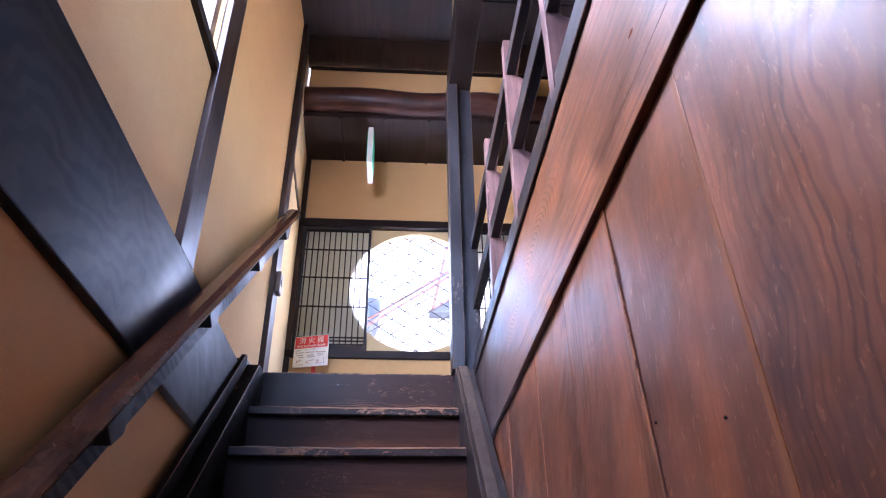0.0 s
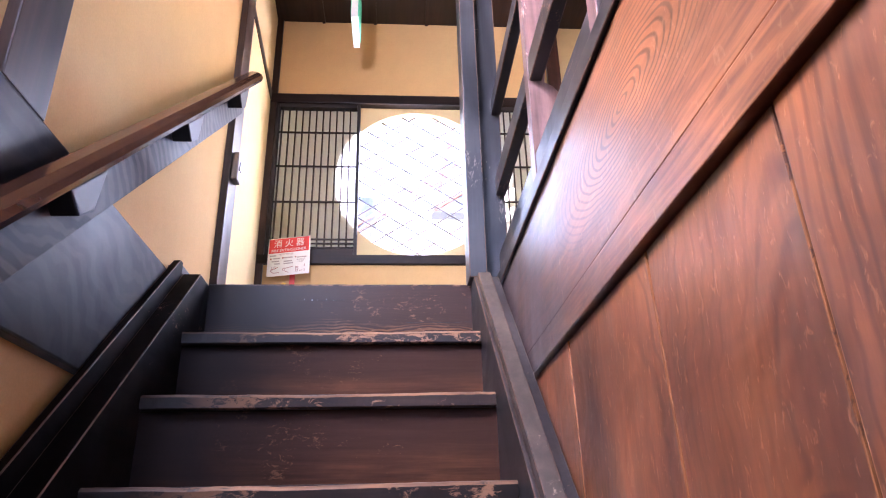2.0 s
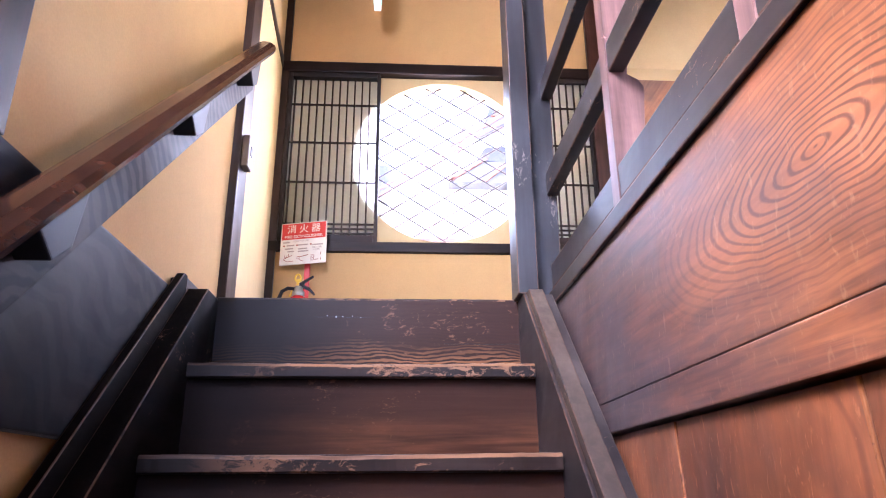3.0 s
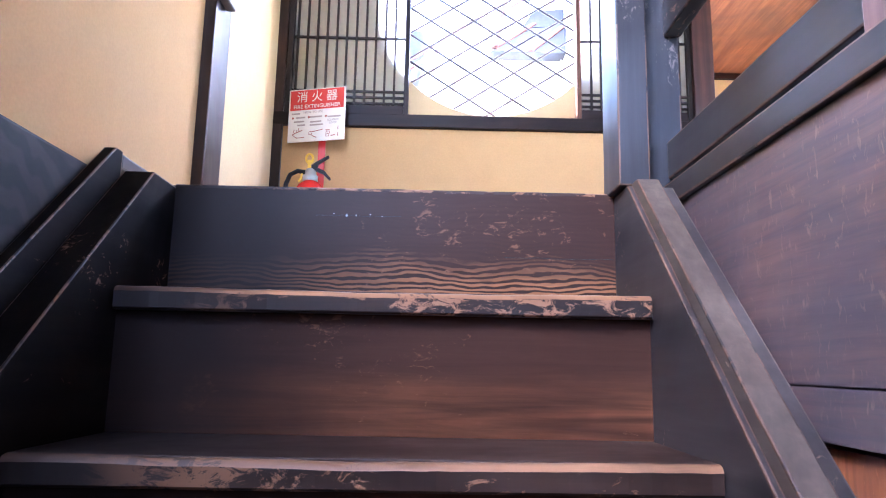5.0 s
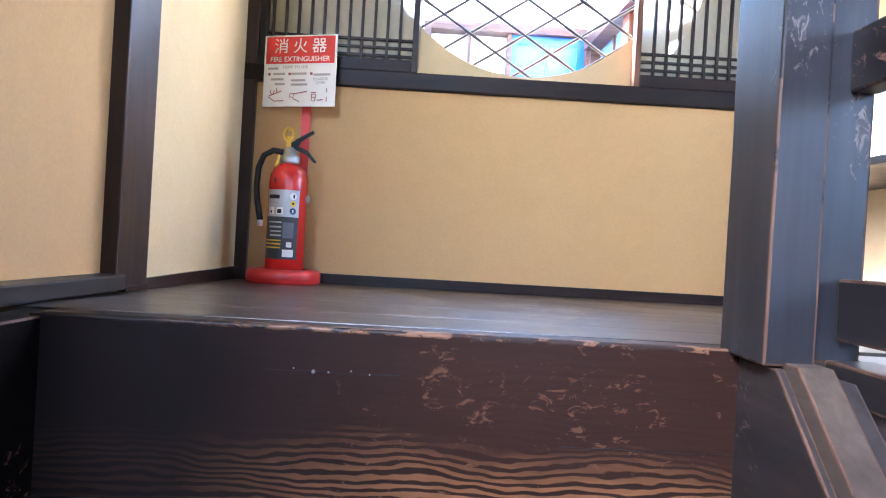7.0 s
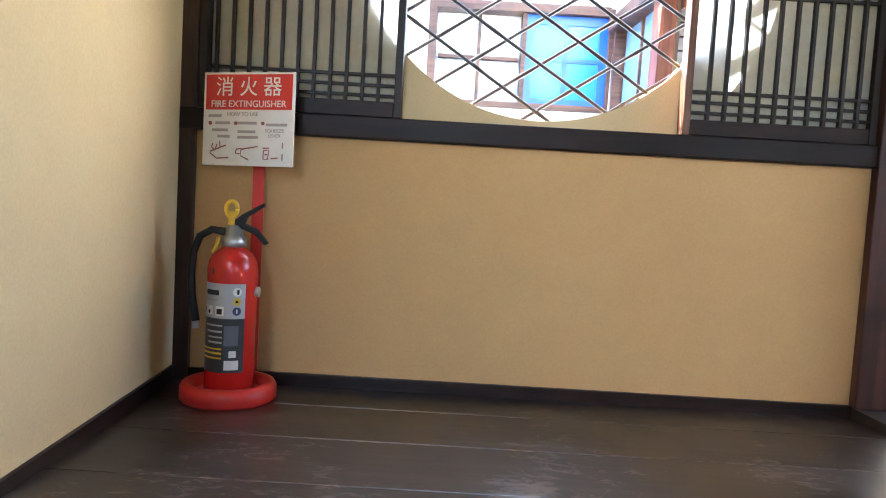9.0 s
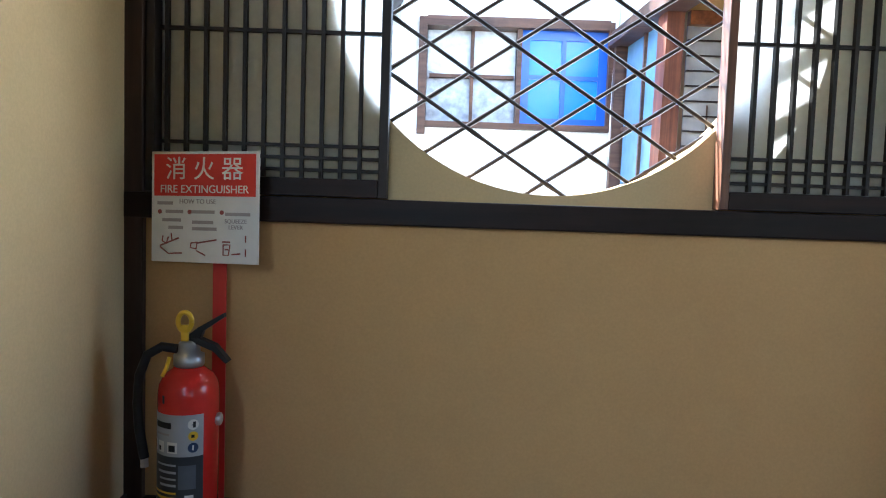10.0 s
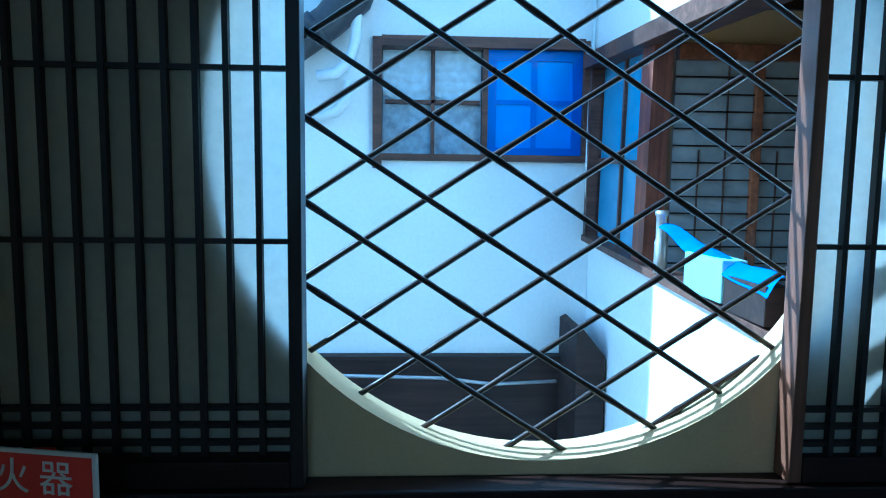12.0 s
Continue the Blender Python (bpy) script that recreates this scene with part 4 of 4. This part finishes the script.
lathe(bm, [(0.013, -0.002), (0.013, 0.006), (0.010, 0.008)], (0, 0, 0), 20)
for v in bm.verts:
    v.co = (EX + 0.0590 + v.co.z, EY + v.co.x, Z0 + 0.245 + v.co.y)
part("gauge", bm, STEEL, fe)
stand = thing("extinguisher_stand", (EX, EY, EZ), "round red plastic stand under the extinguisher with upright strip", "stand")
bm = bmesh.new()
lathe(bm, [(0.109, 0.0), (0.115, 0.006), (0.115, 0.032), (0.109, 0.043), (0.095, 0.046), (0.086, 0.038), (0.080, 0.021)], (EX, EY, EZ + 0.001), 44)
part("base", bm, RED_PLASTIC, stand)
part("upright_strip", boxes((EX + 0.002, EX + 0.032, EY + 0.130, EY + 0.134, EZ + 0.015, 2.86), bevel=0.001), RED_PLASTIC, stand, "flat red plastic strip")

sign = thing("extinguisher_sign", (-0.554, 4.580, 2.755), "red and white fire extinguisher sign board", "sign")
SX, SZ, SY = -0.554, 2.757, 4.574
part("board", boxes((SX - 0.127, SX + 0.127, SY, SY + 0.005, SZ - 0.120, SZ + 0.117), bevel=0.002), SIGN_WHITE, sign)
part("red_field", boxes((SX - 0.120, SX + 0.120, SY - 0.0012, SY + 0.001, SZ + 0.022, SZ + 0.111)), SIGN_RED, sign)
lettering("消 火 器", 0.052, SIGN_WHITE, sign, (SX, SY - 0.0018, SZ + 0.077))
lettering("FIRE EXTINGUISHER", 0.0235, SIGN_WHITE, sign, (SX, SY - 0.0018, SZ + 0.036))
lettering("HOW TO USE", 0.014, SIGN_GREY, sign, (SX - 0.015, SY - 0.0012, SZ + 0.010))
for x0, x1, z in ((-0.112, -0.075, 0.006), (-0.092, -0.050, -0.012), (-0.030, 0.025, -0.012), (0.050, 0.108, -0.016), (-0.10, -0.055, -0.030), (-0.085, -0.050, -0.046), (-0.028, 0.022, -0.034), (-0.028, 0.03, -0.048)):
    part("print_line", boxes((SX + x0, SX + x1, SY - 0.0008, SY + 0.001, SZ + z - 0.003, SZ + z + 0.004)), SIGN_GREY, sign)
lettering("SQUEEZE\nLEVER", 0.0125, SIGN_GREY, sign, (SX + 0.075, SY - 0.0012, SZ - 0.037))
for x in (-0.106, -0.034, 0.042):
    bm = bmesh.new()
    lathe(bm, [(0.0048, 0.0), (0.0048, 0.0012)], (0, 0, 0), 14)
    for v in bm.verts:
        v.co = (SX + x + v.co.x, SY - v.co.z, SZ - 0.012 + v.co.y)
    part("print_dot", bm, SIGN_PRINT, sign)


def stroke(pts, w=0.003):
    bm = bmesh.new()
    tube(bm, [(SX + x, SY - 0.0004, SZ + z) for x, z in pts], w * 0.55, 6)
    for v in bm.verts:
        v.co.y = SY - 0.0004 + (v.co.y - SY) * 0.3
    part("print_drawing", bm, SIGN_PRINT, sign)


for pts in ([(-0.105, -0.085), (-0.06, -0.068)], [(-0.105, -0.088), (-0.085, -0.102), (-0.052, -0.100)], [(-0.098, -0.064), (-0.100, -0.075), (-0.090, -0.080), (-0.085, -0.066)], [(-0.078, -0.058), (-0.076, -0.074)],
            [(-0.030, -0.078), (-0.016, -0.076), (-0.018, -0.090), (-0.032, -0.088), (-0.030, -0.078)], [(-0.016, -0.078), (0.03, -0.070)], [(-0.018, -0.094), (0.004, -0.104)],
            [(0.044, -0.074), (0.062, -0.074)], [(0.046, -0.080), (0.062, -0.080), (0.058, -0.102), (0.046, -0.102), (0.046, -0.080)], [(0.050, -0.090), (0.058, -0.090)], [(0.098, -0.060), (0.098, -0.074)], [(0.098, -0.088), (0.098, -0.104)], [(0.066, -0.100), (0.086, -0.098)]):
    stroke(pts)
# the board hangs askew
sign.rotation_euler = (radians(-1.5), radians(-1.0), radians(-13.0))

ex = thing("exit_sign", (-0.19, 4.25, 4.52), "small hanging exit sign with a green face", "exit sign")
bm = bmesh.new()
tube(bm, [(-0.192, 4.22, 4.518), (-0.192, 4.22, 4.43)], 0.008, 10)
part("stem", bm, STEEL, ex)
part("case", boxes((-0.212, -0.172, 4.10, 4.38, 4.09, 4.43), bevel=0.006), SIGN_WHITE, ex)
part("face", boxes((-0.172, -0.168, 4.115, 4.365, 4.12, 4.40), bevel=0.001), GREEN, ex, "green exit face")
part("face", boxes((-0.216, -0.212, 4.115, 4.365, 4.12, 4.40), bevel=0.001), GREEN, ex, "green exit face")

# ---- upstairs room seen past the post ----
solid("room_post", boxes((END_R, END_R + 0.09, WE - 0.03, WE + 0.09, FZ, 4.52), bevel=0.004), wood("red_brown_post", (0.13, 0.048, 0.030), (0.05, 0.020, 0.014), "z", 0.4), "dark brown post at the room's opening", "post", kind="structure")
solid("wall_room_lintel", boxes((END_R + 0.09, 3.1, WE, WE + 0.12, 3.94, 4.62)), PLASTER_PALE, "pale plaster above the room's opening", "wall", kind="structure")
solid("room_wall_far", boxes((1.335, 3.1, 7.15, 7.25, FZ, 4.6)), PLASTER_PALE, "pale plaster far wall of the room", "wall", kind="structure")
solid("room_wall_side", boxes((2.57, 2.67, 5.2, 7.149, FZ, 4.6)), PLASTER_PALE, "pale plaster side wall of the room", "wall", kind="structure")
solid("room_floor", boxes((1.335, 3.1, 4.77, 7.25, FZ - 0.05, FZ)), FLOOR, "wooden floor of the room", "floor", kind="structure")
solid("room_ceiling", boxes((1.325, 3.1, 4.81, 7.25, 4.16, 4.24)), ROOM_WOOD, "orange-brown wooden ceiling of the room", "ceiling", kind="structure")

room_win = thing("window_2", (1.7, 7.14, FZ), "latticed screens in orange wooden frames on the room's far wall", "window", kind="structure")
bars("frame", ROOM_WOOD, room_win, [(1.325, 2.12, 7.09, 7.149, 3.85, 3.93), (1.735, 1.775, 7.10, 7.149, FZ, 3.85), (2.08, 2.12, 7.10, 7.149, FZ, 3.85), (2.12, 2.56, 7.10, 7.149, 3.585, 3.64), (2.525, 2.565, 7.10, 7.149, FZ, 3.585)], 0.003)
for x0, x1, top in ((1.325, 1.735, 3.85), (1.775, 2.08, 3.85), (2.12, 2.525, 3.585)):
    part("pane", boxes((x0, x1, 7.135, 7.148, FZ, top)), SCREEN_GREY, room_win, "dull grey screen paper")
    bars("bar", BEAM_X, room_win, [(x0, x1, 7.118, 7.134, top - 0.0865 * i, top - 0.0865 * i + 0.008) for i in range(1, 18)])
    for u in (0.33, 0.67):
        part("bar", boxes((x0 + (x1 - x0) * u - 0.003, x0 + (x1 - x0) * u + 0.003, 7.124, 7.1345, FZ, top - 0.45 if u < 0.5 else top)), FRAME_OUT, room_win)
solid("room_trim", boxes((1.335, 2.52, 7.11, 7.148, 4.11, 4.155), bevel=0.002), BEAM_X, "dark trim under the room's ceiling", "trim", kind="structure")
solid("room_corner_post", boxes((2.525, 2.569, 7.105, 7.148, 3.64, 4.155), bevel=0.003), BEAM_Z, "thin dark corner post", "post", kind="structure")
shelf = thing("low_shelf", (2.1, 5.7, FZ), "low dark wooden shelf along the room wall", "shelf")
part("top", boxes((1.92, 2.565, 5.25, 6.66, 2.70, 2.74), bevel=0.004), BEAM, shelf)
bars("leg", BEAM_Z, shelf, [(1.93, 1.97, y, y + 0.04, FZ, 2.70) for y in (5.28, 5.9, 6.6)])


def leaning_picture(y0, y1, h, label):
    p = thing("picture", (2.15, (y0 + y1) / 2, 2.74), label, "picture", "pictures leaning on the shelf")
    bm = bmesh.new()
    prism(bm, [(2.10, 2.741), (2.115, 2.741), (2.115 + 0.22 * h, 2.741 + h), (2.10 + 0.22 * h, 2.741 + h)], "y", y0, y1, 0.002)
    part("panel", bm, PICTURE, p)
    rng = random.Random(int(h * 100))
    for k in range(18):
        a, c = rng.uniform(0.25, 0.75), rng.uniform(0.18, 0.6)
        w = rng.uniform(0.015, 0.05)
        y, z = y0 + (y1 - y0) * a, h * c
        bm = bmesh.new()
        bm.faces.new([bm.verts.new((2.10 + 0.22 * (z + dz) - 0.0015 - 0.0002 * k, y + dy, 2.741 + z + dz)) for dy, dz in ((-w, 0), (0, -w * 0.6), (w, 0), (w * 0.3, w * 0.7), (-w * 0.5, w * 0.8))])
        part("painted_leaf", bm, PICTURE_INK, p)


leaning_picture(6.08, 6.50, 0.36, "small white picture with a faint blue drawing")
leaning_picture(5.15, 5.92, 0.72, "large white picture with blue-green foliage")

# ---- outside: courtyard, opposite house and wing ----
solid("ground", boxes((-400, 400, 4.9, 800, -0.75, -0.65)), GROUND, "grey courtyard ground", "ground", kind="structure")
house = thing("house", (0.5, 8.4, -0.65), "white plastered house across the courtyard with dark framed window", "house")
bars("wall", WHITE_WALL, house, [(-3.4, 1.215, 8.30, 8.6, -0.65, 3.354), (-3.4, -0.27, 8.30, 8.6, 3.354, 4.15), (1.18, 1.215, 8.30, 8.6, 3.354, 4.15), (-3.4, 1.215, 8.30, 8.6, 4.15, 7.4)])
w1 = part("window", boxes((-0.27, 1.17, 8.42, 8.44, 3.25, 4.15)), GLASS_GREY, house, "dark framed window with one pane covered in blue")
bars("frame", FRAME_OUT, w1, [(-0.27, -0.21, 8.26, 8.42, 3.30, 4.16), (1.145, 1.18, 8.27, 8.42, 3.36, 4.16), (-0.21, 1.145, 8.26, 8.42, 4.10, 4.17), (-0.21, 1.145, 8.27, 8.42, 3.355, 3.40), (0.465, 0.50, 8.30, 8.41, 3.40, 4.10)])
bars("glazing_bar", FRAME_OUT, w1, [(0.12, 0.145, 8.36, 8.415, 3.40, 4.10), (-0.19, 0.45, 8.36, 8.415, 3.74, 3.765)])
part("blue_sheet", boxes((0.50, 1.145, 8.345, 8.36, 3.40, 4.10)), BLUE, w1, "bright blue covered pane")
bars("glazing_bar", BLUE_DEEP, w1, [(0.80, 0.835, 8.33, 8.344, 3.45, 4.03), (0.56, 1.08, 8.331, 8.3435, 3.74, 3.77), (0.50, 0.56, 8.33, 8.344, 3.40, 4.10), (1.08, 1.145, 8.33, 8.344, 3.40, 4.10), (0.56, 1.08, 8.33, 8.344, 4.03, 4.10), (0.56, 1.08, 8.33, 8.344, 3.40, 3.45)])
# rippled sheets modelled in place of the roof tiles' reflection in the panes
for x0, x1 in ((-0.205, 0.118), (0.147, 0.46)):
    bm = bmesh.new()
    nx, nz = 26, 26
    grid = [[bm.verts.new((x0 + (x1 - x0) * i / nx, 8.412 - 0.010 * abs(noise.noise((x0 + 3.0 * i / nx, (k + 0.25 * i) * 0.42, 2.0))) - 0.003 * math.sin(k * 1.15 + 1.4 * math.sin(i * 0.22 + x0 * 9)), 3.80 - 0.05 * math.sin(i / nx * 2.6) + (0.30 + 0.05 * math.sin(i / nx * 2.6)) * k / nz)) for k in range(nz + 1)] for i in range(nx + 1)]
    for a, b in zip(grid, grid[1:]):
        for k in range(nz):
            bm.faces.new((a[k], b[k], b[k + 1], a[k + 1])).smooth = True
    part("roof_reflection", bm, ROOF_REFLECTION, w1, "rippled pale sheet standing in for the roof's reflection")
part("weather_board", boxes((-1.6, 1.05, 8.22, 8.299, 1.20, 2.03), bevel=0.004), DARK_BOARD, house, "plain dark boarding low on the wall")
part("weather_board", boxes((-1.6, 1.05, 8.20, 8.2195, 1.995, 2.03), bevel=0.003), DARK_BOARD, house)
part("lean_to_roof", boxes((-1.8, 0.85, 7.3, 8.1, 1.40, 1.48), bevel=0.005), TILE_GREY, house, "dark low roof against the wall")
bm = bmesh.new()
prism(bm, [(1.02, 1.3), (1.20, 1.3), (1.20, 2.15), (1.06, 2.32), (1.02, 2.30)], "y", 7.75, 8.25, 0.004)
part("gable_end", bm, DARK_BOARD, house)
bm = bmesh.new()
tube(bm, [(-0.6, 8.14, 1.92), (0.2, 8.13, 1.90), (0.55, 8.12, 1.86), (0.98, 8.12, 1.88)], 0.012, 8)
part("drain_line", bm, SILVER, house)
bm = bmesh.new()
tube(bm, [(1.19, 8.26, 5.0), (1.195, 8.25, 4.2), (1.18, 8.26, 3.7), (1.17, 8.24, 3.3), (1.19, 8.26, 2.9)], 0.010, 8)
part("cable", bm, PIPE, house, "pale cable down the corner")



def gable_board(name, mat, pts, y0, y1, label=""):
    bm = bmesh.new()
    prism(bm, pts, "y", y0, y1, 0.003)
    part(name, bm, mat, house, label)


gable_board("soffit", TILE_GREY, [(0.47, 4.78), (1.21, 4.78), (1.21, 5.06), (0.80, 5.03)], 8.10, 8.298, "dark soffit of the upper gable")
gable_board("gable_panel", TILE_GREY, [(0.84, 5.40), (1.21, 5.62), (1.21, 5.93), (0.97, 5.80)], 8.20, 8.298)
gable_board("gable_panel", TILE_GREY, [(0.80, 5.10), (1.21, 5.10), (1.21, 5.30), (0.90, 5.27)], 8.20, 8.298)
gable_board("gable_post", FRAME_RED, [(0.49, 4.80), (0.535, 4.80), (0.77, 5.95), (0.735, 5.95)], 8.06, 8.099)
for dz in (0.0, 0.085):
    gable_board("bargeboard", FRAME_RED, [(-0.41, 4.47 + dz), (1.21, 5.59 + dz), (1.21, 5.635 + dz), (-0.41, 4.50 + dz)], 8.02, 8.055)
for x, z in ((0.84, 4.785), (0.47, 4.80), (0.97, 5.62)):
    gable_board("rafter", FRAME_RED, [(x, z), (x + 0.05, z), (min(1.21, x + 0.45), z + 0.27), (min(1.21, x + 0.45) - 0.05, z + 0.27)], 8.06, 8.098)
bm = bmesh.new()
tube(bm, [(0.72, 8.05, 5.03), (0.74, 8.05, 5.13), (0.79, 8.05, 5.22), (0.88, 8.05, 5.27), (1.0, 8.05, 5.29), (1.2, 8.05, 5.36)], 0.032, 12)
part("drain_bend", bm, PIPE, house, "white curved drain pipe")

wing = thing("house_wing", (1.3, 8.3, 2.87), "white plastered wing with glazed window and timber sill", "house")
bars("wall", WHITE_WALL, wing, [(1.217, 1.32, 5.05, 8.7, -0.65, 2.84), (1.217, 1.32, 5.05, 5.72, 2.84, 4.0), (1.217, 1.32, 5.05, 8.7, 4.0, 5.4), (1.12, 1.166, 4.77, 5.10, -0.65, 5.4), (1.166, 1.217, 5.052, 5.10, -0.65, 5.4)])
part("sill", boxes((1.16, 1.30, 5.5, 8.29, 2.825, 2.865), bevel=0.004), FRAME_OUT, wing)
part("eave_beam", boxes((1.12, 1.30, 5.3, 8.29, 3.97, 4.06), bevel=0.004), FRAME_OUT, wing)
bars("post", FRAME_RED, wing, [(1.19, 1.29, 7.13, 7.30, 2.866, 3.97), (1.19, 1.29, 5.66, 5.76, 2.866, 3.97)])
part("corner_post", boxes((1.17, 1.30, 8.22, 8.285, 2.866, 3.97)), FRAME_OUT, wing)
w2 = part("window", boxes((1.255, 1.275, 7.30, 8.28, 2.866, 3.97)), BLUE_PALE, wing, "pale blue glazed side light")
bars("glazing_bar", FRAME_OUT, w2, [(1.235, 1.254, 7.72, 7.75, 2.866, 3.97), (1.235, 1.254, 7.30, 8.28, 3.36, 3.39), (1.235, 1.254, 8.22, 8.28, 2.866, 3.97)])
wing.rotation_euler = (radians(2.6), 0, 0)
gut = thing("gutter_pipe", (-0.6, 8.05, 3.9), "dark thick gutter elbow on the house wall", "pipe")
bm = bmesh.new()
tube(bm, [(-1.25, 8.17, 3.80), (-0.82, 8.17, 4.03), (-0.55, 8.17, 4.22), (-0.39, 8.17, 4.38), (-0.31, 8.17, 4.59), (-0.30, 8.17, 4.95)], [0.112, 0.112, 0.112, 0.130, 0.130, 0.130], 20)
part("elbow", bm, TILE_GREY, gut)
bm = bmesh.new()
tube(bm, [(-0.64, 8.17, 4.155), (-0.60, 8.17, 4.185)], 0.128, 20)
part("collar", bm, TILE_GREY, gut)
vent = thing("vent_pipe", (-0.5, 8.2, 3.6), "white plastic pipe bends on the house wall", "pipe")
bm = bmesh.new()
tube(bm, [(-0.36, 8.16, 4.5), (-0.37, 8.16, 4.12), (-0.41, 8.16, 3.98), (-0.50, 8.16, 3.90), (-0.62, 8.16, 3.88)], 0.036, 14)
part("upper_bend", bm, PIPE, vent)
bm = bmesh.new()
tube(bm, [(-0.42, 8.2, 3.86), (-0.43, 8.2, 3.74), (-0.50, 8.2, 3.66), (-0.66, 8.2, 3.62)], 0.034, 14)
part("lower_bend", bm, PIPE, vent)

# out of view, kept white to reflect more daylight
solid("wall_outer_high", boxes((-1.2, 1.21, 4.782, 4.86, 4.0, 5.1)), WHITE_WALL, "unseen white outer wall above the round window", "wall", kind="structure")

# things on the wing's sill
fl = thing("steel_flask", (1.18, 6.85, 2.80), "upright brushed steel cylinder on the wing's sill", "flask")
bm = bmesh.new()
lathe(bm, [(0.026, 0.0), (0.030, 0.005), (0.030, 0.15), (0.025, 0.16), (0.025, 0.27), (0.031, 0.28), (0.031, 0.30)], (1.18, 6.85, 2.80), 22)
part("body", bm, STEEL, fl)
bx = thing("cyan_box", (1.19, 6.3, 2.79), "cyan plastic box under a blue sheet", "box")
part("body", boxes((1.145, 1.245, 6.13, 6.48, 2.785, 2.95), bevel=0.008), CYAN, bx)
dk = thing("brown_box", (1.19, 5.95, 2.77), "dark brown box on the wing's sill", "box")
part("body", boxes((1.15, 1.24, 5.82, 6.12, 2.765, 2.90), bevel=0.006), DARK_BOARD, dk)
tp = thing("blue_sheet", (1.18, 6.3, 2.95), "narrow blue tarpaulin draped over the boxes", "tarpaulin")
bm = bmesh.new()
rows = []
for i in range(21):
    u = i / 20
    sag = -0.025 * math.sin(math.pi * u) + 0.006 * math.sin(15 * u)
    rows.append([bm.verts.new((1.145 + 0.065 * v, 6.80 - 1.0 * u, 3.045 - 0.11 * u + sag - (0.02 + 0.05 * u) * (1 - v) ** 2 + 0.004 * math.sin(11 * u + 5 * v))) for v in (0, 0.33, 0.66, 1)])
for a, b in zip(rows, rows[1:]):
    for k in range(3):
        bm.faces.new((a[k], a[k + 1], b[k + 1], b[k])).smooth = True
part("sheet", bm, TARP, tp)
